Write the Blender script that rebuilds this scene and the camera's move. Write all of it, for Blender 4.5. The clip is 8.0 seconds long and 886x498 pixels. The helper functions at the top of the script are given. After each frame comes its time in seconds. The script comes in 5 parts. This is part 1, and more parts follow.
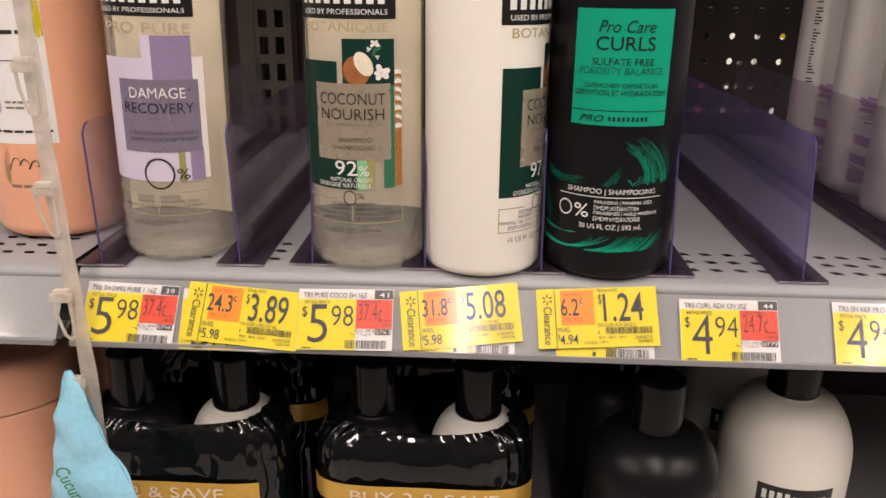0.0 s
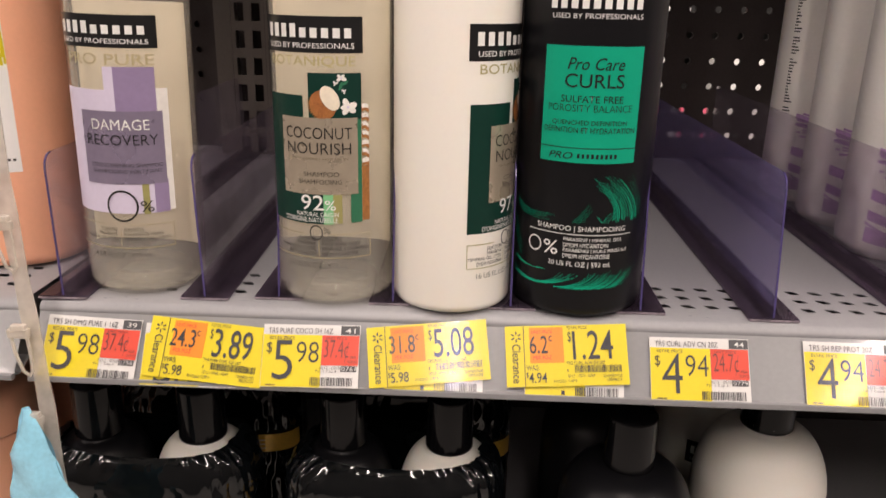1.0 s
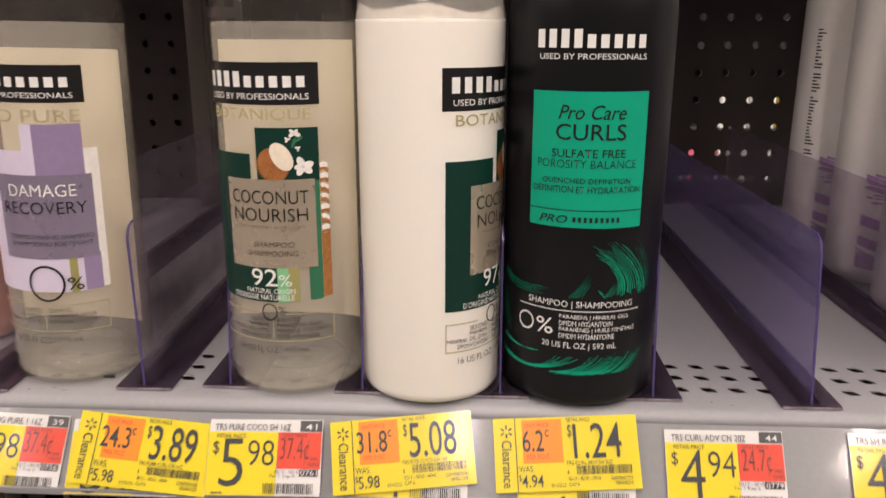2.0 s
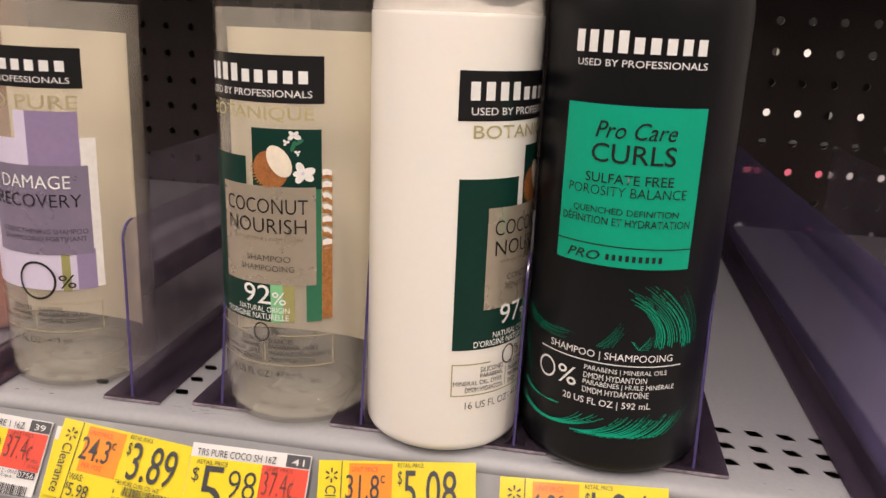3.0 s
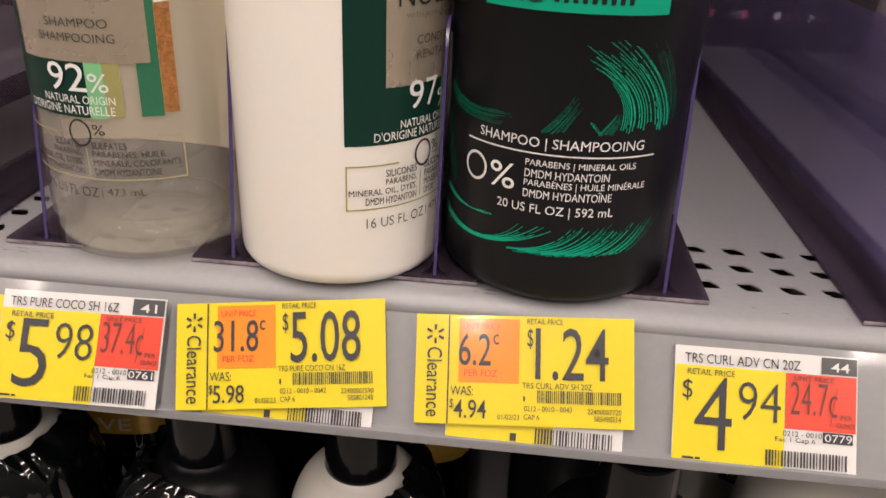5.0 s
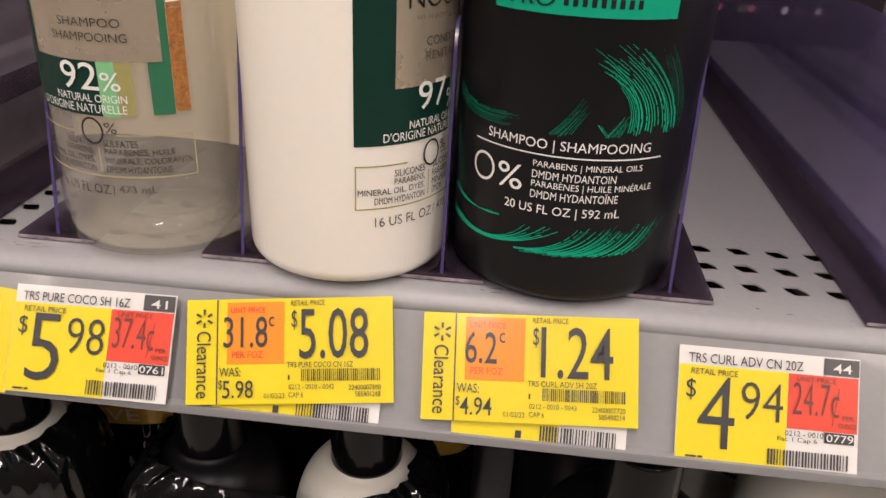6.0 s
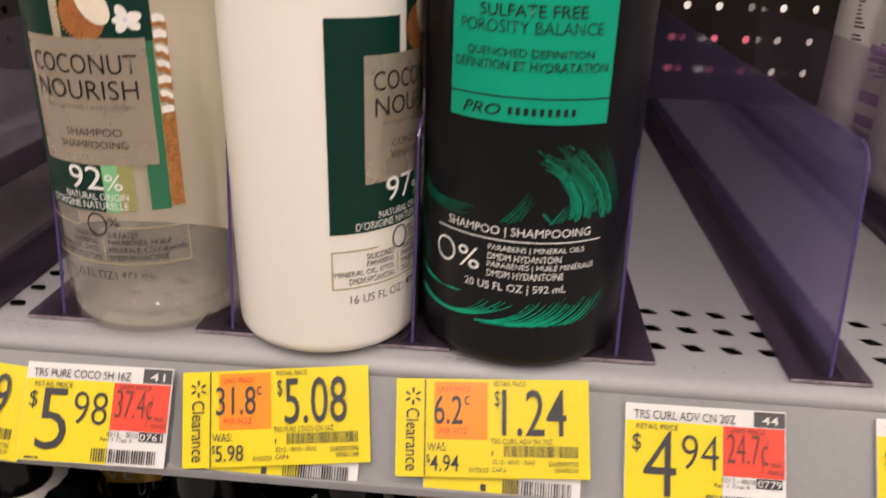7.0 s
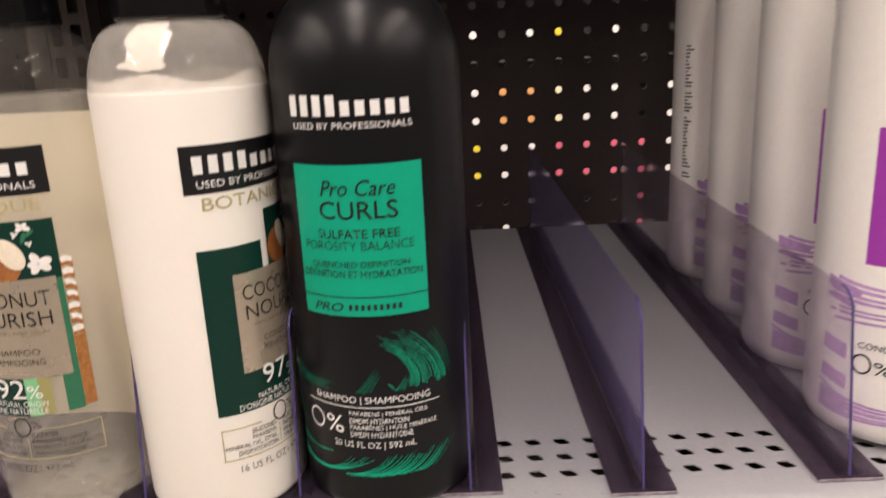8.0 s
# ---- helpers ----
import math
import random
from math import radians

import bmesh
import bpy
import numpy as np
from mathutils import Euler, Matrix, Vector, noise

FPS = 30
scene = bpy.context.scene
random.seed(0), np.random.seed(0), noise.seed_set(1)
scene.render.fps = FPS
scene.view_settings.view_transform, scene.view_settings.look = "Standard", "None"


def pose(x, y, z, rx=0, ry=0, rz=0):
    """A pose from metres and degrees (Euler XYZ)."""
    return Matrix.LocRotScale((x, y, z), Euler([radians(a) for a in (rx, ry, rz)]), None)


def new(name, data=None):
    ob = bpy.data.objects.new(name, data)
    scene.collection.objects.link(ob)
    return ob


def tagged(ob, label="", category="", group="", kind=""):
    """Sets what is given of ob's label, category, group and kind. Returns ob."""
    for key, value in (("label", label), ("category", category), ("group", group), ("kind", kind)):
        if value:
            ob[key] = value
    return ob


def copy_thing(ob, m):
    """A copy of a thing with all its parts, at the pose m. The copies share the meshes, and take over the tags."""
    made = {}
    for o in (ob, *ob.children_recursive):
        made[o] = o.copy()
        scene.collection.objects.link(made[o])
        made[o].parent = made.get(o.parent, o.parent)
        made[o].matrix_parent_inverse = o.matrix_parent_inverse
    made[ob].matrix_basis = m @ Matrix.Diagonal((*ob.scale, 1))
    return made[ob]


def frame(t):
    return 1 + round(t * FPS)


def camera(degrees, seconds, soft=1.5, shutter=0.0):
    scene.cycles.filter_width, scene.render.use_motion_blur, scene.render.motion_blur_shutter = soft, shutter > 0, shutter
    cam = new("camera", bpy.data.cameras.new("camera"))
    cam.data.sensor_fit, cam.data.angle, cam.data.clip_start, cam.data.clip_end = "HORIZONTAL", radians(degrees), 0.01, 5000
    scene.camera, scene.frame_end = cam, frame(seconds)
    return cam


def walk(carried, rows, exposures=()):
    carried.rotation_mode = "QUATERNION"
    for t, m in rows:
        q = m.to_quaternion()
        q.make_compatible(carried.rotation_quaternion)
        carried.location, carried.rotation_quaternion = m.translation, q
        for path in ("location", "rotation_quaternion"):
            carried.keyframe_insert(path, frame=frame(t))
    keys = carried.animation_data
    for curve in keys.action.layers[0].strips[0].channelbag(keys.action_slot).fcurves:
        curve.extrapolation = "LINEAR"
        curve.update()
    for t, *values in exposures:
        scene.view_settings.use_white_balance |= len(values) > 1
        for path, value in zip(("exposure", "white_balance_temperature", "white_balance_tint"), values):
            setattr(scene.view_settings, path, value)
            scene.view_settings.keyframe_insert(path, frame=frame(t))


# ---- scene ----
cam = camera(59.34, 8.0, soft=1.5, shutter=0.38)
# seconds, place in metres, turn in degrees
PATH = [
    (0.0, 0.0, 0.0015, 1.3528, 70.889, -0.526, 3.009),
    (0.5, 0.006, 0.0034, 1.3585, 71.034, -0.955, 2.311),
    (1.0, 0.0108, 0.012, 1.3638, 71.651, -1.133, 2.404),
    (1.5, 0.0167, 0.0336, 1.3696, 72.996, -0.173, 2.038),
    (2.0, 0.0241, 0.0746, 1.3635, 74.379, -0.087, 2.861),
    (2.2, 0.0426, 0.0869, 1.3624, 74.999, -1.284, 6.093),
    (3.3, 0.0577, 0.1331, 1.3656, 73.016, -2.121, 10.828),
    (3.5, 0.0629, 0.1383, 1.3593, 72.509, -1.587, 8.842),
    (4.0, 0.0598, 0.1601, 1.3373, 69.251, -1.168, 6.555),
    (4.5, 0.0539, 0.1782, 1.321, 66.52, -1.638, 5.722),
    (5.0, 0.0545, 0.1922, 1.3137, 64.322, -2.217, 5.881),
    (5.2, 0.0538, 0.1961, 1.3122, 63.649, -2.311, 6.039),
    (6.3, 0.0529, 0.1853, 1.3225, 63.477, -2.496, 6.311),
    (6.5, 0.0524, 0.1803, 1.3268, 64.169, -2.6, 5.872),
    (7.0, 0.062, 0.1711, 1.3401, 66.48, -1.559, 5.067),
    (7.5, 0.0851, 0.1477, 1.3627, 70.543, 0.42, 2.737),
    (8.0, 0.1018, 0.125, 1.3849, 74.108, 2.663, 0.068),
]
walk(cam, [(t, pose(x, y, z, rx, ry, rz)) for t, x, y, z, rx, ry, rz in PATH], exposures=[(0.0, 0.0), (2.0, 0.0), (3.5, 0.08), (4.5, 0.0), (6.5, 0.0), (7.5, 0.10), (8.0, 0.18)])

# ---- world and light ----
world = bpy.data.worlds.new("store_air")
scene.world = world
world.use_nodes = True
world.node_tree.nodes["Background"].inputs[0].default_value = (0.9, 0.92, 1.0, 1)
world.node_tree.nodes["Background"].inputs[1].default_value = 0.05

LAMP_WATTS = 160
for lamp_x in (-4.90, -2.75, -0.06, 2.11, 4.28):
    tube = bpy.data.lights.new("ceiling_tube", "AREA")
    tube.shape, tube.size, tube.size_y = "RECTANGLE", 0.08, 6.4
    tube.energy, tube.color = LAMP_WATTS, (1.0, 0.855, 0.775)
    new("ceiling_tube", tube).matrix_world = pose(lamp_x, -0.2, 3.60)


# ---- materials ----
def nodes_of(name):
    m = bpy.data.materials.new(name)
    m.use_nodes = True
    m.node_tree.nodes.clear()
    return m, m.node_tree.nodes, m.node_tree.links


def paint(name, color, rough=0.5, metal=0.0, coat=0.0, coat_rough=0.1, var=0.1, scale=30.0, fine=400.0, bump=0.0, bump_scale=300.0, subsurface=0.0, spec=0.5, creased=False):
    """A surface with stains at a large scale, grain at a fine one, and relief."""
    m, n, l = nodes_of(name)
    out, bs = n.new("ShaderNodeOutputMaterial"), n.new("ShaderNodeBsdfPrincipled")
    l.new(bs.outputs[0], out.inputs[0])
    tc = n.new("ShaderNodeTexCoord")
    big, small = n.new("ShaderNodeTexNoise"), n.new("ShaderNodeTexNoise")
    big.inputs["Scale"].default_value, small.inputs["Scale"].default_value = scale, fine
    big.inputs["Detail"].default_value = 5
    for t in (big, small):
        l.new(tc.outputs["Object"], t.inputs["Vector"])
    add = n.new("ShaderNodeMath")
    add.operation = "ADD"
    l.new(big.outputs[0], add.inputs[0])
    l.new(small.outputs[0], add.inputs[1])
    ramp = n.new("ShaderNodeMapRange")
    ramp.inputs[1].default_value, ramp.inputs[2].default_value = 0.6, 1.4
    ramp.inputs[3].default_value, ramp.inputs[4].default_value = 1 - var, 1 + var
    l.new(add.outputs[0], ramp.inputs[0])
    mul = n.new("ShaderNodeVectorMath")
    mul.operation = "SCALE"
    mul.inputs[0].default_value = color
    value = ramp.outputs[0]
    l.new(value, mul.inputs["Scale"])
    l.new(mul.outputs[0], bs.inputs["Base Color"])
    rr = n.new("ShaderNodeMapRange")
    rr.inputs[1].default_value, rr.inputs[2].default_value = 0.1, 0.9
    rr.inputs[3].default_value, rr.inputs[4].default_value = max(0.02, rough - 0.04), min(1, rough + 0.04)
    l.new(big.outputs[0], rr.inputs[0])
    l.new(rr.outputs[0], bs.inputs["Roughness"])
    bs.inputs["Metallic"].default_value = metal
    bs.inputs["Coat Weight"].default_value, bs.inputs["Coat Roughness"].default_value = coat, coat_rough
    bs.inputs["Specular IOR Level"].default_value = spec
    if subsurface:
        bs.inputs["Subsurface Weight"].default_value = subsurface
        bs.inputs["Subsurface Scale"].default_value = 0.004
        bs.inputs["Subsurface Radius"].default_value = (1, 0.8, 0.6)
    if bump:
        bn, bp = n.new("ShaderNodeTexNoise"), n.new("ShaderNodeBump")
        bn.inputs["Scale"].default_value, bn.inputs["Detail"].default_value = bump_scale, 4
        l.new(tc.outputs["Object"], bn.inputs["Vector"])
        if creased:
            bn.noise_type, bn.inputs["Roughness"].default_value, bn.inputs["Distortion"].default_value = "RIDGED_MULTIFRACTAL", 0.45, 1.2
        l.new(bn.outputs[0], bp.inputs["Height"])
        bp.inputs["Strength"].default_value, bp.inputs["Distance"].default_value = bump, 0.002
        l.new(bp.outputs[0], bs.inputs["Normal"])
        if coat:
            l.new(bp.outputs[0], bs.inputs["Coat Normal"])
    return m


def clear(name, tint, haze_color, haze, rough=0.06, ior=1.45, dirt=0.0, grazing=4.0, back=0.5, streak=1.0):
    """Clear plastic: a tint on what is seen through it, gloss by Fresnel, and a little haze, uneven."""
    m, n, l = nodes_of(name)
    out = n.new("ShaderNodeOutputMaterial")
    tr, gl, df, tl = n.new("ShaderNodeBsdfTransparent"), n.new("ShaderNodeBsdfGlossy"), n.new("ShaderNodeBsdfDiffuse"), n.new("ShaderNodeBsdfTranslucent")
    tr.inputs[0].default_value = (*tint, 1)
    gl.inputs["Roughness"].default_value = rough
    for d in (df, tl):
        d.inputs[0].default_value = (*haze_color, 1)
    face, power, fres = n.new("ShaderNodeLayerWeight"), n.new("ShaderNodeMath"), n.new("ShaderNodeMapRange")
    power.operation, power.inputs[1].default_value = "POWER", grazing
    l.new(face.outputs["Facing"], power.inputs[0])
    l.new(power.outputs[0], fres.inputs[0])
    base = ((ior - 1) / (ior + 1)) ** 2
    fres.inputs[3].default_value, fres.inputs[4].default_value = base, 0.75 * min(1.0, base * 25)
    tc, tex, rng = n.new("ShaderNodeTexCoord"), n.new("ShaderNodeTexNoise"), n.new("ShaderNodeMapRange")
    tex.inputs["Scale"].default_value, tex.inputs["Detail"].default_value = 60, 6
    run = n.new("ShaderNodeMapping")
    run.inputs["Scale"].default_value = (1, streak, 1)
    l.new(tc.outputs["Object"], run.inputs["Vector"])
    l.new(run.outputs[0], tex.inputs["Vector"])
    l.new(tex.outputs[0], rng.inputs[0])
    rng.inputs[1].default_value, rng.inputs[2].default_value = 0.35, 0.7
    rng.inputs[3].default_value, rng.inputs[4].default_value = max(0, haze - dirt), haze + dirt
    soft, mix, top = n.new("ShaderNodeMixShader"), n.new("ShaderNodeMixShader"), n.new("ShaderNodeMixShader")
    soft.inputs[0].default_value = back
    l.new(df.outputs[0], soft.inputs[1])
    l.new(tl.outputs[0], soft.inputs[2])
    l.new(rng.outputs[0], mix.inputs[0])
    l.new(tr.outputs[0], mix.inputs[1])
    l.new(soft.outputs[0], mix.inputs[2])
    l.new(fres.outputs[0], top.inputs[0])
    l.new(mix.outputs[0], top.inputs[1])
    l.new(gl.outputs[0], top.inputs[2])
    l.new(top.outputs[0], out.inputs[0])
    return m


M_STEEL = paint("grey_shelf_enamel", (0.30, 0.30, 0.315), 0.42, var=0.06, scale=12, bump=0.05, bump_scale=900)
M_CHANNEL = paint("grey_channel_plastic", (0.25, 0.25, 0.26), 0.32, coat=0.6, coat_rough=0.07, var=0.06, scale=25, bump=0.04, bump_scale=60)
# darker copy of the steel; under the decks it replaces shade
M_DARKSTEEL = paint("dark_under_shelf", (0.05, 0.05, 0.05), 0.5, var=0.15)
M_BOARD = paint("dark_brown_pegboard", (0.038, 0.029, 0.028), 0.6, spec=0.3, var=0.15, bump=0.1, bump_scale=500)
M_UPRIGHT = paint("taupe_upright_enamel", (0.10, 0.085, 0.075), 0.45, var=0.1)
M_ACRYLIC = clear("violet_acrylic", (0.965, 0.94, 0.97), (0.56, 0.50, 0.62), 0.11, rough=0.08, dirt=0.05, grazing=4.0)
M_ACRYLIC_DEEP = clear("deep_violet_acrylic", (0.70, 0.65, 0.79), (0.40, 0.36, 0.66), 0.29, rough=0.08, dirt=0.05, grazing=3.0, back=0.3)
M_ACRYLIC_EDGE = paint("violet_acrylic_edge", (0.075, 0.058, 0.18), 0.2, coat=0.6, var=0.12)
M_ACRYLIC_BASE = clear("dusty_violet_foot", (0.38, 0.31, 0.41), (0.27, 0.215, 0.29), 0.26, rough=0.12, dirt=0.18, streak=0.12)
M_WORN = paint("worn_acrylic_edge", (0.24, 0.20, 0.23), 0.35, var=0.5, scale=200)
M_PET = clear("clear_bottle_plastic", (0.985, 0.98, 0.97), (0.84, 0.81, 0.75), 0.035, rough=0.03, dirt=0.008)
M_PET_DOME = clear("clear_empty_plastic", (0.95, 0.94, 0.93), (0.88, 0.85, 0.80), 0.38, rough=0.04, dirt=0.06)
M_PET_RING = clear("glint_ring_plastic", (0.96, 0.95, 0.92), (0.9, 0.87, 0.8), 0.17, rough=0.05, ior=1.6)
M_GEL = clear("pale_shampoo_liquid", (0.985, 0.98, 0.95), (0.94, 0.90, 0.81), 0.24, rough=0.2, ior=1.03, dirt=0.012, back=0.10)
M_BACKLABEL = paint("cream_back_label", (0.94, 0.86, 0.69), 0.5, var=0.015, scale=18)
M_WHITE = paint("white_conditioner_bottle", (0.87, 0.84, 0.775), 0.34, coat=0.25, coat_rough=0.26, var=0.012, scale=6, subsurface=0.15)
M_LILAC = paint("pale_lilac_white_bottle", (0.95, 0.92, 0.88), 0.3, coat=0.3, coat_rough=0.15, var=0.03, subsurface=0.1)
M_MATT = paint("matt_black_bottle", (0.0065, 0.0065, 0.0078), 0.34, var=0.12, bump=0.03, bump_scale=1200, spec=0.18, coat=0.10, coat_rough=0.26)
M_CAP = paint("glossy_black_cap", (0.005, 0.005, 0.006), 0.13, coat=0.1, coat_rough=0.05, var=0.1, spec=0.25)
M_FILM = paint("black_shrink_film", (0.003, 0.004, 0.005), 0.07, coat=0.4, coat_rough=0.02, var=0.15, bump=0.55, bump_scale=38, spec=0.45, creased=True)
M_PEACH = paint("peach_bottle_plastic", (0.93, 0.47, 0.30), 0.30, coat=0.3, var=0.03, subsurface=0.1)
M_INK = paint("black_ink", (0.012, 0.012, 0.012), 0.35, var=0.05)
M_INKSOFT = paint("grey_green_ink", (0.028, 0.026, 0.022), 0.4, var=0.08)
M_INKFAINT = paint("faint_brown_ink", (0.24, 0.20, 0.14), 0.4, var=0.08)
M_PALEGOLD = paint("pale_gold_ink", (0.52, 0.45, 0.27), 0.35, metal=0.3, var=0.06)
M_LOGO = paint("black_label_patch", (0.010, 0.010, 0.011), 0.3, coat=0.2, var=0.05)
M_INKWHITE = paint("white_ink", (0.82, 0.82, 0.80), 0.4, var=0.03)
M_GOLD = paint("gold_foil", (0.62, 0.52, 0.27), 0.32, metal=0.6, var=0.08)
M_GOLDTEXT = paint("matt_gold_ink", (0.47, 0.42, 0.21), 0.4, metal=0.2, var=0.06)
M_TAUPE = paint("taupe_foil_panel", (0.50, 0.43, 0.335), 0.28, metal=0.5, var=0.05, scale=60)
M_GREEN = paint("dark_green_label", (0.005, 0.034, 0.025), 0.36, spec=0.25, var=0.08)
M_MIDGREEN = paint("mid_green_label", (0.030, 0.165, 0.085), 0.33, var=0.08)
M_LIGHTGREEN = paint("light_green_label", (0.22, 0.56, 0.27), 0.35, var=0.05)
M_OLIVE = paint("olive_label", (0.34, 0.32, 0.12), 0.35, var=0.06)
M_TEAL = paint("teal_label", (0.004, 0.36, 0.215), 0.42, spec=0.2, var=0.04, scale=50)
M_TEAL_DARK = paint("dark_teal_stroke", (0.003, 0.15, 0.09), 0.42, spec=0.2, var=0.3, scale=120)
M_COCO = paint("coconut_shell_print", (0.33, 0.12, 0.035), 0.45, var=0.5, scale=160, fine=1500)
M_CREAM = paint("coconut_flesh_print", (0.82, 0.74, 0.60), 0.45, var=0.08, scale=200)
M_PETAL = paint("white_petal_print", (0.85, 0.82, 0.78), 0.45, var=0.06, scale=300)
M_STRAW = paint("amber_straw_print", (0.36, 0.15, 0.04), 0.45, var=0.6, scale=700, fine=2500)
M_LAV_PALE = paint("pale_lavender_label", (0.66, 0.60, 0.76), 0.4, var=0.04)
M_LAV = paint("lavender_label", (0.40, 0.31, 0.52), 0.3, metal=0.35, var=0.05)
M_LAV_GREY = paint("greyed_lavender_label", (0.33, 0.28, 0.40), 0.28, metal=0.45, var=0.05)
M_PURPLE = paint("purple_label", (0.36, 0.045, 0.42), 0.35, var=0.06)
M_PURPLE_SOFT = paint("soft_purple_print", (0.52, 0.32, 0.60), 0.4, var=0.25, scale=150)
M_PAPER = paint("white_tag_paper", (0.66, 0.65, 0.64), 0.4, coat=0.5, coat_rough=0.10, var=0.03)
M_LABEL = paint("white_label_paper", (0.86, 0.85, 0.84), 0.4, var=0.02)
M_YELLOW = paint("yellow_tag_print", (0.70, 0.575, 0.009), 0.38, coat=0.5, coat_rough=0.10, var=0.03, scale=60, bump=0.015, bump_scale=120)
M_ORANGE = paint("orange_tag_print", (0.76, 0.25, 0.012), 0.38, coat=0.5, coat_rough=0.10, var=0.04)
M_RED = paint("red_tag_print", (0.66, 0.062, 0.032), 0.38, coat=0.5, coat_rough=0.10, var=0.04)
M_TAGINK = paint("grey_black_tag_ink", (0.032, 0.032, 0.038), 0.4, coat=0.3, coat_rough=0.15, var=0.15)
M_UNITINK = paint("brown_red_unit_ink", (0.13, 0.035, 0.03), 0.4, coat=0.3, coat_rough=0.15, var=0.15)
M_TAGGREY = paint("dark_grey_tag_box", (0.06, 0.06, 0.065), 0.4, coat=0.3, coat_rough=0.15, var=0.05)
M_STRIP = clear("milky_hanging_strip", (0.90, 0.88, 0.85), (0.92, 0.88, 0.82), 0.60, rough=0.12, dirt=0.15)
M_BAG = paint("light_blue_pouch_film", (0.30, 0.64, 0.82), 0.16, coat=0.8, coat_rough=0.06, var=0.12, scale=40, bump=0.6, bump_scale=60)
M_BAGINK = paint("leaf_green_ink", (0.03, 0.20, 0.05), 0.4)
M_BANDGOLD = paint("gold_promotion_band", (0.72, 0.44, 0.08), 0.3, metal=0.35, coat=0.3, var=0.12, scale=20)
M_FLOOR = paint("polished_store_floor", (0.26, 0.25, 0.24), 0.3, var=0.06, scale=3)
M_AISLE = paint("mixed_dark_shelf_fronts", (0.07, 0.062, 0.058), 0.7, var=0.6, scale=4)
M_WALL = paint("white_store_wall", (0.62, 0.61, 0.58), 0.7, var=0.04, scale=2)


# ---- helpers for building ----
def mesh_of(name, verts, faces, material, smooth=False):
    me = bpy.data.meshes.new(name)
    me.from_pydata([tuple(v) for v in verts], [], faces)
    if smooth:
        me.polygons.foreach_set("use_smooth", [True] * len(me.polygons))
    me.materials.append(material)
    me.update()
    return me


def vpart(name, verts, faces, material, parent=None, label="", smooth=False):
    ob = new(name, mesh_of(name, verts, faces, material, smooth))
    ob.parent = parent
    return tagged(ob, label)


def part(name, bm, material, parent=None, label="", smooth=False):
    me = bpy.data.meshes.new(name)
    bm.to_mesh(me)
    bm.free()
    if smooth:
        me.polygons.foreach_set("use_smooth", [True] * len(me.polygons))
    me.materials.append(material)
    ob = new(name, me)
    ob.parent = parent
    return tagged(ob, label)


def thing(name, place, label, category, group="", kind=""):
    ob = new(name)
    ob.empty_display_size = 0.02
    ob.matrix_world = place if isinstance(place, Matrix) else pose(*place)
    return tagged(ob, label, category, group, kind)


def box(bm, x0, x1, y0, y1, z0, z1, bevel=0.0):
    r = bmesh.ops.create_cube(bm, size=1, matrix=Matrix.Translation(((x0 + x1) / 2, (y0 + y1) / 2, (z0 + z1) / 2)) @ Matrix.Diagonal((x1 - x0, y1 - y0, z1 - z0, 1)))
    if bevel:
        edges = list({e for v in r["verts"] for e in v.link_edges})
        bmesh.ops.bevel(bm, geom=edges, offset=bevel, segments=2, affect="EDGES", profile=0.7)


def boxed(name, dims, material, parent=None, label="", bevel=0.0):
    bm = bmesh.new()
    box(bm, *dims, bevel)
    return part(name, bm, material, parent, label)


def lathe(profile, segments=72, sx=1.0, sy=1.0, close_top=True, close_bottom=True):
    verts, faces = [], []
    for r, z in profile:
        for k in range(segments):
            a = 2 * math.pi * k / segments
            verts.append((r * sx * math.sin(a), -r * sy * math.cos(a), z))
    for i in range(len(profile) - 1):
        for k in range(segments):
            j = (k + 1) % segments
            faces.append((i * segments + k, i * segments + j, (i + 1) * segments + j, (i + 1) * segments + k))
    if close_bottom:
        faces.append(tuple(reversed(range(segments))))
    if close_top:
        faces.append(tuple(range((len(profile) - 1) * segments, len(profile) * segments)))
    return verts, faces


def rounded(points, radius=0.004, steps=5):
    """A polyline of (r, z) with its inner corners rounded."""
    out = [points[0]]
    for a, b, c in zip(points, points[1:], points[2:]):
        a, b, c = Vector(a), Vector(b), Vector(c)
        d = min(radius, (a - b).length * 0.48, (c - b).length * 0.48)
        p, q = b + (a - b).normalized() * d, b + (c - b).normalized() * d
        for k in range(steps + 1):
            t = k / steps
            out.append(tuple(p * (1 - t) ** 2 + b * 2 * t * (1 - t) + q * t * t))
    out.append(points[-1])
    return out


def glyphs(body, width, height, bold=0.0, slant=0.0):
    """Lettering in the built-in font, fitted into width x height about the origin."""
    bold = min(bold * 0.35, 0.0 if "M" in body or "W" in body else 0.002)
    cu = bpy.data.curves.new("lettering", "FONT")
    cu.body, cu.size, cu.resolution_u, cu.offset, cu.shear = body, 1.0, 3, bold, slant
    ob = bpy.data.objects.new("lettering", cu)
    scene.collection.objects.link(ob)
    me = bpy.data.meshes.new_from_object(ob)
    v = np.array([tuple(p.co) for p in me.vertices])[:, :2]
    faces = [tuple(p.vertices) for p in me.polygons]
    bpy.data.objects.remove(ob)
    bpy.data.curves.remove(cu)
    bpy.data.meshes.remove(me)
    lo, hi = v.min(0), v.max(0)
    v = (v - (lo + hi) / 2) / (hi - lo) * (width, height)
    return v, faces


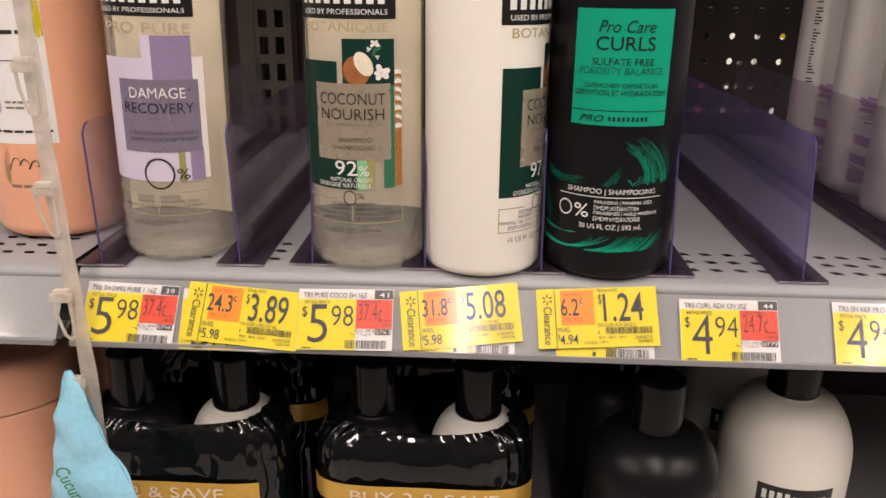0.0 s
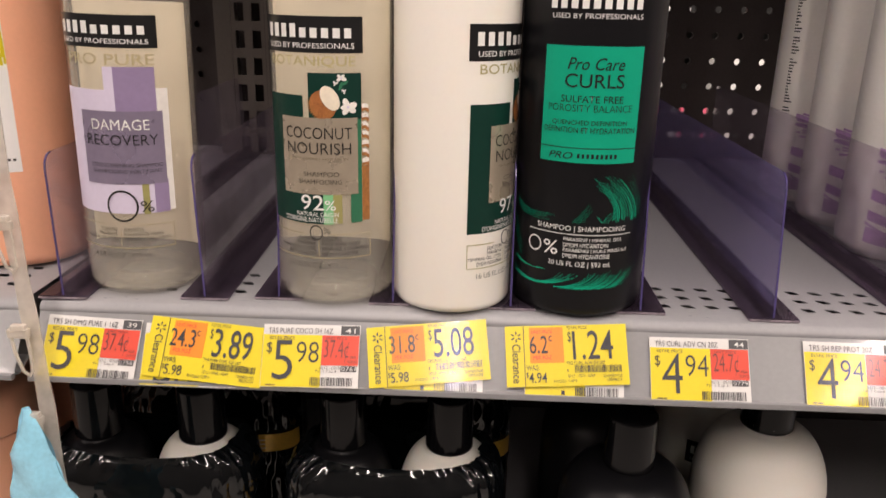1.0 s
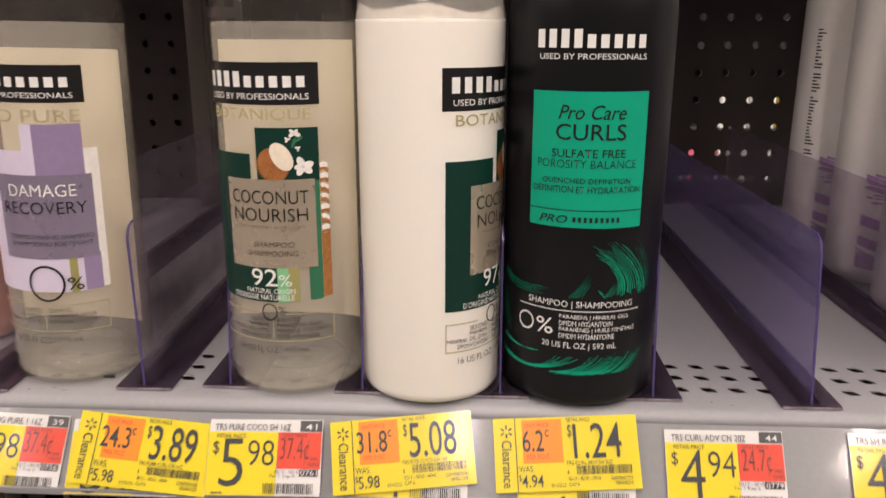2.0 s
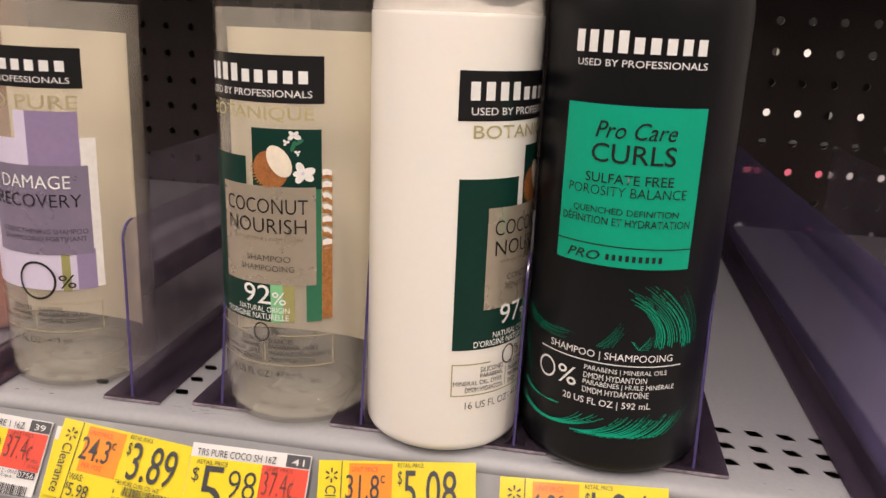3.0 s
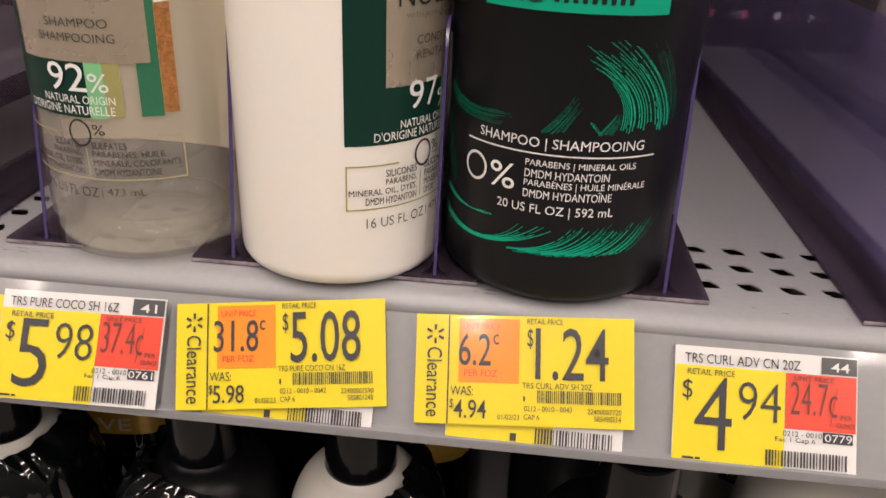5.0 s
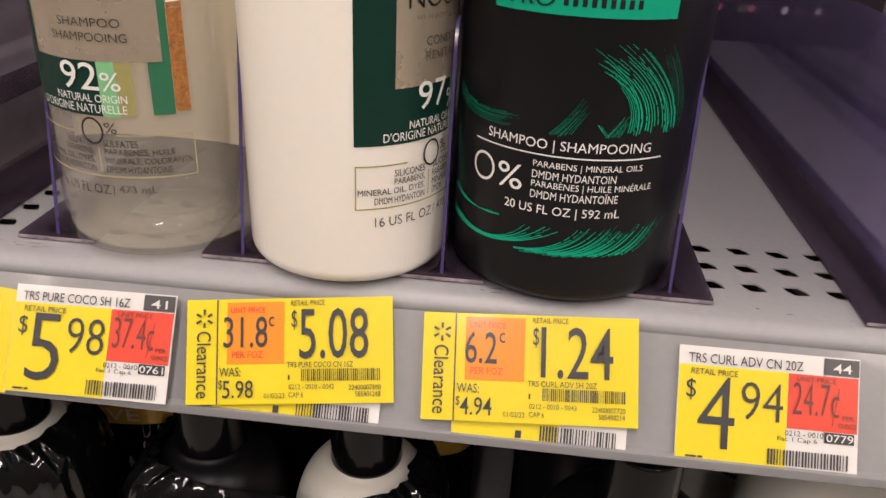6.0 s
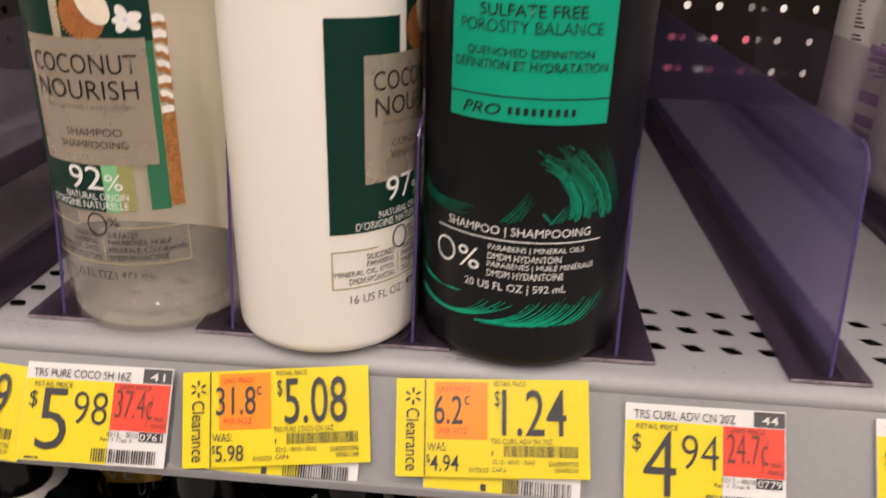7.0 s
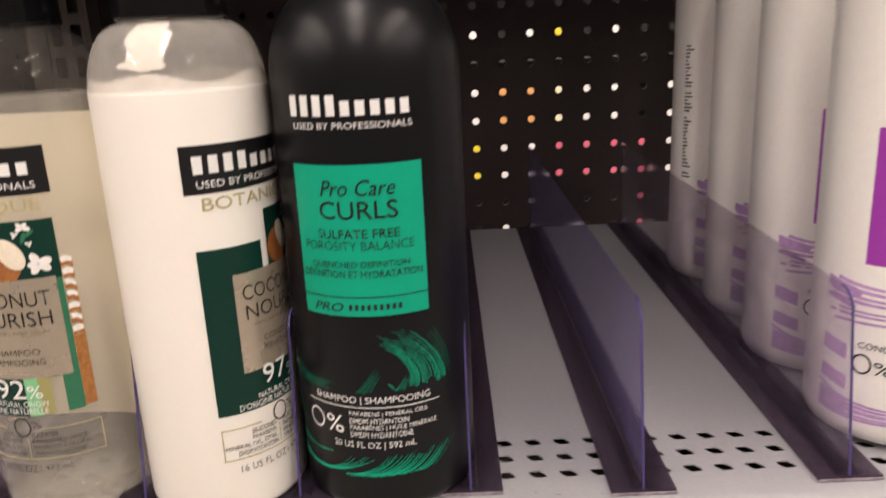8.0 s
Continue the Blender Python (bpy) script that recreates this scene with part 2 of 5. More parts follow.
def grid_rect(s0, s1, h0, h1, step=0.002):
    ns = max(1, int(abs(s1 - s0) / step))
    v = [(s0 + (s1 - s0) * i / ns, h) for i in range(ns + 1) for h in (h0, h1)]
    return np.array(v), [(2 * i, 2 * i + 2, 2 * i + 3, 2 * i + 1) for i in range(ns)]


def polygon(points):
    return np.array(points), [tuple(range(len(points)))]


def ring(cx, cy, rx, ry, width, n=28):
    v = [(cx + (rx - d) * math.cos(2 * math.pi * k / n), cy + (ry - d) * math.sin(2 * math.pi * k / n)) for d in (0, width) for k in range(n)]
    return np.array(v), [(k, (k + 1) % n, n + (k + 1) % n, n + k) for k in range(n)]


def disc(cx, cy, rx, ry, n=20, turn=0.0):
    c, s = math.cos(turn), math.sin(turn)
    pts = [(u * rx * math.cos(2 * math.pi * k / n), u * ry * math.sin(2 * math.pi * k / n)) for u in (0.08, 0.4, 0.7, 1.0) for k in range(n)]
    faces = [tuple(range(n))] + [(j * n + (k + 1) % n, j * n + k, j * n + n + k, j * n + n + (k + 1) % n) for j in range(3) for k in range(n)]
    return np.array([(cx + c * x - s * y, cy + s * x + c * y) for x, y in pts]), faces


def join(*pieces):
    v, f, n = [], [], 0
    for pv, pf in pieces:
        v.append(np.asarray(pv, float))
        f += [tuple(i + n for i in q) for q in pf]
        n += len(pv)
    return np.concatenate(v), f


def moved(piece, ds, dh):
    return np.asarray(piece[0], float) + (ds, dh), piece[1]


class Wrap:
    """Puts flat print (s along the girth, h up) on a round bottle."""

    def __init__(self, parent, radius, turn=0.0, sy=1.0, rise=0.0):
        self.parent, self.r, self.turn, self.sy, self.rise = parent, radius, turn, sy, rise

    def put(self, name, piece, material, lift=0.00012, label="", inside=False):
        r = self.r + (-lift if inside else lift)
        out = []
        for s, h in piece[0]:
            a = s / self.r + self.turn
            out.append((r * math.sin(a), -r * self.sy * math.cos(a), h + self.rise))
        return vpart(name, out, piece[1], material, self.parent, label, smooth=True)

    def rect(self, name, s0, s1, h0, h1, material, lift=0.00012, label="", inside=False):
        return self.put(name, grid_rect(s0, s1, h0, h1), material, lift, label, inside)

    def text(self, body, s, h, width, height, material, lift=0.0004, bold=0.0, slant=0.0):
        return self.put("lettering", moved(glyphs(body, width, height, bold, slant), s, h), material, lift)


class Flat:
    """Puts flat print on a tag: x to the right, y up, z out of the paper."""

    def __init__(self, parent):
        self.parent = parent

    def put(self, name, piece, material, lift=0.0003, label=""):
        return vpart(name, [(x, y, lift) for x, y in piece[0]], piece[1], material, self.parent, label)

    def rect(self, name, x0, x1, y0, y1, material, lift=0.0003, label=""):
        return self.put(name, polygon([(x0, y0), (x1, y0), (x1, y1), (x0, y1)]), material, lift, label)

    def text(self, body, x, y, width, height, material, lift=0.0006, bold=0.0, name="lettering"):
        return self.put(name, moved(glyphs(body, width, height, bold), x, y), material, lift)


def bars(rng, x0, x1, y0, y1, count):
    """Upright bars of uneven width, as in a bar code."""
    out, step = [], (x1 - x0) / count
    for i in range(count):
        w = step * rng.uniform(0.25, 0.75)
        x = x0 + i * step
        out.append(polygon([(x, y0), (x + w, y0), (x + w, y1), (x, y1)]))
    return join(*out)


def word_bars(rng, s0, s1, h, height):
    """A line of writing too small to read: bars as long as words."""
    out, s = [], s0
    while s < s1 - height:
        w = min(rng.uniform(2.0, 6.0) * height, s1 - s)
        out.append(grid_rect(s, s + w, h - height / 2, h + height / 2))
        s += w + height * 0.7
    return join(*out)


def brand_blocks(wrap, s, h, width, height):
    """The maker's name, as plain blocks of its size: four tall, five low."""
    step = width / 9
    for i in range(9):
        hh = height if i < 4 else height * 0.72
        x = s - width / 2 + i * step
        wrap.put("mark_block", grid_rect(x, x + step * 0.62, h - height / 2, h - height / 2 + hh), M_INKWHITE, 0.0003)


# ---- the large structure ----
SHELF, LOWER, UPPER = 1.200, 0.895, 1.690
BOARD_Y = 0.842

bm = bmesh.new()
box(bm, -5, 5, -3.2, 3.4, -0.1, 0)
tagged(part("floor", bm, M_FLOOR), "polished pale grey store floor", "floor", kind="structure")
bm = bmesh.new()
box(bm, -5, 5, -3.2, 3.4, 3.9, 4.0)
tagged(part("ceiling", bm, M_WALL), "plain white store ceiling", "ceiling", kind="structure")
for nm, d in (("wall_south", (-5, 5, -3.3, -3.2, 0, 3.9)), ("wall_north", (-5, 5, 3.4, 3.5, 0, 3.9)), ("wall_west", (-5.1, -5, -3.2, 3.4, 0, 3.9)), ("wall_east", (5, 5.1, -3.2, 3.4, 0, 3.9))):
    tagged(boxed(nm, d, M_AISLE), "plain dark wall closing the aisle", "wall", kind="structure")


def perforated(name, cells, thickness_vec, material, parent, label=""):
    """A sheet of rectangular cells, some with a hole: cells are (corners, hole corners or None), as 3D points. Hole walls go through the sheet."""
    verts, faces = [], []
    t = Vector(thickness_vec)
    where, welded = {}, []

    def weld(v):
        key = tuple(round(c * 20000) for c in v)
        if key not in where:
            where[key] = len(welded)
            welded.append(v)
        return where[key]

    for corners, hole in cells:
        n = len(verts)
        if hole is None:
            verts += [Vector(c) for c in corners]
            faces.append((n, n + 1, n + 2, n + 3))
            continue
        k = len(hole)
        verts += [Vector(c) for c in corners] + [Vector(c) for c in hole] + [Vector(c) + t for c in hole]
        q = k // 4
        for i in range(4):
            nxt = (i + 1) % 4
            faces.append((n + i, n + nxt) + tuple(n + 4 + (nxt * q - j) % k for j in range(q + 1)))
        for i in range(k):
            j = (i + 1) % k
            faces.append((n + 4 + i, n + 4 + j, n + 4 + k + j, n + 4 + k + i))
    index = [weld(v) for v in verts]
    return vpart(name, welded, [tuple(index[i] for i in q) for q in faces], material, parent, label)


# pegboard behind the shelves, with round holes right through
HOLE, PX, PZ, PEG_X, PEG_Z = 0.0034, 0.0254, 0.0254, 0.1526, 1.3261
cells = []
i0, i1, j0, j1 = -21, 12, -5, 9
for i in range(i0, i1):
    for j in range(j0, j1):
        cx, cz = PEG_X + PX * i, PEG_Z + PZ * j
        corners = [(cx - PX / 2, BOARD_Y, cz - PZ / 2), (cx + PX / 2, BOARD_Y, cz - PZ / 2), (cx + PX / 2, BOARD_Y, cz + PZ / 2), (cx - PX / 2, BOARD_Y, cz + PZ / 2)]
        hole = [(cx + HOLE * math.cos(a), BOARD_Y, cz + HOLE * math.sin(a)) for a in [math.radians(225 + 30 * k) for k in range(12)]]
        cells.append((corners, hole))
XL, XR = PEG_X + PX * (i0 - 0.5), PEG_X + PX * (i1 - 0.5)
ZB, ZT = PEG_Z + PZ * (j0 - 0.5), PEG_Z + PZ * (j1 - 0.5)
for x0, x1, z0, z1 in ((-1.5, XL, 0.1, 2.0), (XR, 1.5, 0.1, 2.0), (XL, XR, 0.1, ZB), (XL, XR, ZT, 2.0)):
    cells.append(([(x0, BOARD_Y, z0), (x1, BOARD_Y, z0), (x1, BOARD_Y, z1), (x0, BOARD_Y, z1)], None))
tagged(perforated("backdrop_pegboard", cells, (0, 0.004, 0), M_BOARD, None), "dark brown pegboard back panel with rows of round holes", "pegboard", kind="structure")

# unseen dark panel added close behind one half of the pegboard, blocking its holes
tagged(boxed("backing_panel", (-1.5, 0.05, BOARD_Y + 0.012, BOARD_Y + 0.020, 0.1, 2.0), M_BOARD), "plain dark brown panel, unseen, added behind the pegboard to keep holes dark", "panel", kind="structure")

# slotted upright in front of the pegboard
upright = thing("slotted_upright", (-0.2215, 0.800, 0), "taupe steel shelving upright with two columns of slots", "upright", kind="structure")
cells = []
for i in range(2):
    for j in range(-3, 12):
        cx, cz = -0.001 + 0.0165 * i, 1.262 + 0.0262 * j
        corners = [(cx - 0.00825, 0, cz - 0.0131), (cx + 0.00825, 0, cz - 0.0131), (cx + 0.00825, 0, cz + 0.0131), (cx - 0.00825, 0, cz + 0.0131)]
        w, h = 0.0045, 0.0085
        hole = [(cx - w, 0, cz - h), (cx, 0, cz - h), (cx + w, 0, cz - h), (cx + w, 0, cz), (cx + w, 0, cz + h), (cx, 0, cz + h), (cx - w, 0, cz + h), (cx - w, 0, cz)]
        cells.append((corners, hole))
perforated("slotted_face", cells, (0, 0.002, 0), M_UPRIGHT, upright)
bm = bmesh.new()
box(bm, -0.026, -0.0094, -0.001, 0.024, 0.10, 1.95)
part("side_flange", bm, M_UPRIGHT, upright)
boxed("side_flange", (0.0240, 0.0275, 0.0, 0.024, 0.10, 1.95), M_UPRIGHT, upright)


# shelves: deck with three rows of slanted slots near its front, rolled edge, price channel
LIP_V = Vector((0, 0.53782, 0.84306))
LIP_N = Vector((0, -0.84306, 0.53782))
LIP_0 = Vector((-0.0004, 0.3920, SHELF - 0.0080))


def shelf(name, x0, x1, z, label, slots=True):
    root = thing(name, (0, 0, z), label, "shelf")
    front, pitch = 0.4045, 0.0132
    rows = (0.4178, 0.4310, 0.4442)
    if slots:
        cells, back = [], 0.4508
        first, last = int(math.ceil((x0 + 0.012) / pitch)), int((x1 - 0.012) / pitch)
        for i in range(first, last):
            for k, ry in enumerate(rows):
                cx = pitch * i + 0.0012 + 0.0004 * k
                a, b = pitch * i - 0.0054, pitch * i + 0.0078
                lo, hi = ry - 0.0066, ry + 0.0066
                m = [(-0.0012, -0.0027), (0.0012, -0.0026), (0.0038, -0.0022), (0.0032, 0.0002), (0.0012, 0.0027), (-0.0012, 0.0026), (-0.0038, 0.0022), (-0.0032, -0.0002)]
                cells.append(([(a, lo, 0), (b, lo, 0), (b, hi, 0), (a, hi, 0)], [(cx + p, ry + q, 0) for p, q in m]))
        a, b = pitch * first - 0.0054, pitch * (last - 1) + 0.0078
        lo, hi = rows[0] - 0.0066, rows[2] + 0.0066
        cells += [([(x0, lo, 0), (a, lo, 0), (a, hi, 0), (x0, hi, 0)], None), ([(b, lo, 0), (x1, lo, 0), (x1, hi, 0), (b, hi, 0)], None)]
        cells.append(([(x0, hi, 0), (x1, hi, 0), (x1, BOARD_Y - 0.006, 0), (x0, BOARD_Y - 0.006, 0)], None))
        perforated("deck", cells, (0, 0, -0.0005), M_STEEL, root)
        front = lo
    else:
        boxed("deck", (x0, x1, front, BOARD_Y - 0.006, -0.002, 0), M_STEEL, root)
    # rolled front edge and slanted channel, one bent sheet
    prof = [(front, 0.0), (0.3990, -0.0002), (0.3962, -0.0010), (0.3945, -0.0030), (0.3938, -0.0045)]
    chan = [LIP_0 + LIP_V * 0.0030 - LIP_N * 0.0006, LIP_0 - LIP_V * 0.0325 - LIP_N * 0.0006]
    prof += [(chan[0].y, chan[0].z - SHELF), (chan[1].y, chan[1].z - SHELF), (chan[1].y + 0.006, chan[1].z - SHELF - 0.0012), (chan[1].y + 0.018, chan[1].z - SHELF + 0.004)]
    verts = [(x, y, h) for y, h in prof for x in (x0, x1)]
    faces = [(2 * i, 2 * i + 1, 2 * i + 3, 2 * i + 2) for i in range(len(prof) - 1)]
    vpart("rolled_edge", verts[:12], faces[:5], M_STEEL, root, smooth=True)
    vpart("price_channel", verts[10:], [tuple(q) for q in [(0, 1, 3, 2), (2, 3, 5, 4), (4, 5, 7, 6)]], M_CHANNEL, root, "grey plastic price channel")
    bm = bmesh.new()
    p = LIP_0 - LIP_V * 0.0325
    box(bm, x0, x1, p.y - 0.0016, p.y + 0.0016, p.z - SHELF - 0.0022, p.z - SHELF + 0.0010, 0.0006)
    part("channel_rim", bm, M_CHANNEL, root)
    # pan put below the deck, coloured dark to stand in for shade
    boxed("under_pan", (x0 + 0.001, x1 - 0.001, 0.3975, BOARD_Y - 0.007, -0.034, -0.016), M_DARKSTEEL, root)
    return root


SPLIT = -0.2215
shelf("store_shelf", SPLIT, 0.98, SHELF, "grey steel shelf with slotted deck and price channel")
shelf("store_shelf", -1.42, SPLIT - 0.0085, SHELF, "grey steel shelf of the next bay, empty price channel")
shelf("store_shelf", SPLIT, 0.98, LOWER, "grey steel lower shelf under the bottles", slots=False)
shelf("store_shelf", -1.42, SPLIT - 0.0085, LOWER, "grey steel lower shelf of the next bay", slots=False)
shelf("store_shelf", SPLIT, 0.98, UPPER, "grey steel upper shelf over the bottles", slots=False)
shelf("store_shelf", -1.42, SPLIT - 0.0085, UPPER, "grey steel upper shelf of the next bay", slots=False)


# dark scuffs where goods were dragged over the front edge
rng = random.Random(17)
scuffs = []
for cx, cy, count in ((-0.115, 0.4010, 9), (-0.190, 0.4000, 4), (0.060, 0.3995, 5), (0.150, 0.4005, 4)):
    for k in range(count):
        x, y, w, d = cx + rng.uniform(-0.022, 0.022), cy + rng.uniform(-0.0012, 0.0030), rng.uniform(0.001, 0.005), rng.uniform(0.0002, 0.0006)
        scuffs.append(polygon([(x, y), (x + w, y + rng.uniform(-0.0003, 0.0003)), (x + w * 0.9, y + d), (x + w * 0.1, y + d)]))
sv, sf = join(*scuffs)
tagged(vpart("scuff_marks", [(x, y, SHELF + 0.0005) for x, y in sv], sf, M_TAGGREY), "small dark scuffs on the shelf's front edge", "scuffs", kind="stuff")


# ---- dividers ----
def divider(x, y0, lean=0.0, askew=0.0, deep=False):
    root = thing("shelf_divider", (x, y0, SHELF, 0, 0, lean), "deep violet translucent shelf divider on a flat foot" if deep else "translucent violet acrylic shelf divider on a flat foot", "divider", "violet shelf dividers")
    length, height, r, t = BOARD_Y - 0.010 - y0, 0.0775, 0.010, 0.0006
    slant = 0.010
    outline = [(0.0, 0.002)]
    for k in range(7):
        a = math.radians(180 - 15 * k)
        outline.append((slant + r + r * math.cos(a), height - r + r * math.sin(a)))
    outline += [(length, height), (length, 0.002)]
    n = len(outline)
    askew = math.tan(math.radians(askew))
    verts = [(sx + askew * z, y, z) for sx in (-t, t) for y, z in outline]
    faces = [tuple(range(n)), tuple(reversed(range(n, 2 * n)))]
    vpart("plate", verts, faces, M_ACRYLIC_DEEP if deep else M_ACRYLIC, root)
    # the rim is a thin bead round the free edge
    rim = outline[:-2]
    solid_v, solid_f = [], []
    m = len(rim)
    for i, (y, z) in enumerate(rim):
        p, q = rim[max(0, i - 1)], rim[min(m - 1, i + 1)]
        d = Vector((q[0] - p[0], q[1] - p[1])).normalized()
        nx, nz = -d.y, d.x
        for sx, o in ((-t, -0.0004), (t, -0.0004), (t, 0.0002), (-t, 0.0002)):
            solid_v.append((sx * 0.80 + askew * z, y + nx * o, z + nz * o))
        if i:
            a, b = 4 * (i - 1), 4 * i
            solid_f += [(a + k, a + (k + 1) % 4, b + (k + 1) % 4, b + k) for k in range(4)]
    # the saturated violet stands in for light piped to the acrylic's edge
    vpart("edge", solid_v, solid_f, M_ACRYLIC_EDGE, root, "violet polished edge, coloured for the light it pipes")
    bm = bmesh.new()
    box(bm, -0.0132, 0.0132, -0.0015, length, 0.0003, 0.0020, 0.0005)
    foot = part("foot", bm, M_ACRYLIC_BASE, root, "dusty dark violet foot")
    # moulded fillets on both sides of the plate
    fv, ff = [], []
    for side in (-1, 1):
        k = len(fv)
        for y in (0.0, length):
            fv += [(side * t, y, 0.0075), (side * 0.0016, y, 0.0042), (side * 0.0045, y, 0.0021)]
        ff += [(k, k + 1, k + 4, k + 3), (k + 1, k + 2, k + 5, k + 4)]
    vpart("fillet", fv, ff, M_ACRYLIC_BASE, foot, smooth=True)
    boxed("worn_edge", (-0.0132, 0.0132, -0.0019, -0.0015, 0.0004, 0.0014), M_WORN, foot, "pale worn front edge")
    return root


for x, y0, lean, askew in ((-0.2100, 0.3990, 1.5, -5), (-0.1335, 0.4045, 1.2, -4.5), (-0.0935, 0.4085, 0, 0), (-0.0300, 0.4060, 0, 0), (0.0343, 0.4050, 0, 0), (0.1045, 0.4055, 0.0, 0), (0.1742, 0.4010, 0, 0), (0.2590, 0.4050, 0, 0)):
    divider(x, y0, lean, askew, x == 0.1742)


# ---- bottles on the shelf ----
def cap_profile(r, z0, z1):
    return rounded([(0.0005, z0), (r * 1.02, z0), (r, z0 + 0.004), (r * 0.97, z1), (0.0005, z1)], 0.0016)


def bottle_profile(r, top, neck=0.0145, z_neck=0.2, base_round=0.007, dome=0.020):
    """From the base up: rounded heel, straight wall, dome to the neck."""
    pts = [(0.0006, 0.0012), (r * 0.72, 0.0006)]
    for k in range(6):
        a = math.radians(-90 + 18 * k)
        pts.append((r - base_round + base_round * math.cos(a) * 1.0, base_round + base_round * math.sin(a)))
    pts += [(r, top * 0.5), (r, top - dome)]
    for k in range(1, 10):
        a = math.radians(10 * k)
        pts.append((neck + (r - neck) * math.cos(a), top - dome + (z_neck - top + dome) * math.sin(a)))
    pts.append((neck, z_neck + 0.004))
    return pts


def clear_bottle(name, x, y, label, turn, tilt=(0, 0), label_low=0.0262, label_high=0.1575, rise=0.0, r=0.0326):
    root = thing(name, (x, y, SHELF + 0.001, tilt[0], tilt[1], 0), label, "shampoo bottle", "bottles on the shelf")
    v, f = lathe(bottle_profile(r, 0.185, z_neck=0.1905, neck=0.0190, base_round=0.0042), close_top=False)
    vpart("body", v, f, M_PET, root, "clear plastic body", smooth=True)
    # the shampoo fills it to the level line
    lv = [(rr - 0.0012 if rr > 0.004 else 0.0004, z + 0.0015) for rr, z in bottle_profile(r, 0.185, base_round=0.0042) if z < 0.12] + [(r - 0.0012, 0.1665), (0.0006, 0.1668)]
    v, f = lathe(lv)
    vpart("shampoo", v, f, M_GEL, root, "pale clear shampoo filled to the shoulder", smooth=False)
    v, f = lathe(cap_profile(0.0205, 0.1915, 0.232), 48)
    vpart("cap", v, f, M_CAP, root, "glossy black flip cap", smooth=True)
    wrap = Wrap(root, r, turn, rise=rise)
    # cream back label, print side away, set mid-bottle to imitate its refracted image
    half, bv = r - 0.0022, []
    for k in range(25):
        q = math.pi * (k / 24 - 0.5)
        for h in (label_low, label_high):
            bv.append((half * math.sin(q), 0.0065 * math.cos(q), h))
    vpart("back_label", bv, [(2 * k, 2 * k + 2, 2 * k + 3, 2 * k + 1) for k in range(24)], M_BACKLABEL, root, "cream back label as refracted by the shampoo, set mid-bottle", smooth=True)
    # hazy ring added in the base, standing in for the bright highlight there
    ring_v, ring_f = lathe([(0.0205 + 0.0032 * math.cos(q), 0.0062 + 0.0030 * math.sin(q)) for q in [2 * math.pi * k / 10 for k in range(11)]], 40, close_top=False, close_bottom=False)
    vpart("base_ring", ring_v, ring_f, M_PET_RING, root, "hazy clear ring standing in for highlights in the base", smooth=True)
    return root, wrap


def brand_patch(wrap, s0, s1, h0, h1):
    wrap.rect("brand_patch", s0, s1, h0, h1, M_LOGO, 0.00014, "black patch with white maker's mark")
    c, w, hh = (s0 + s1) / 2, s1 - s0, h1 - h0
    brand_blocks(wrap, c, h0 + hh * 0.60, w * 0.86, hh * 0.37)
    wrap.text("USED BY PROFESSIONALS", c, h0 + hh * 0.20, w * 0.84, hh * 0.15, M_INKWHITE, 0.0004, bold=0.01)


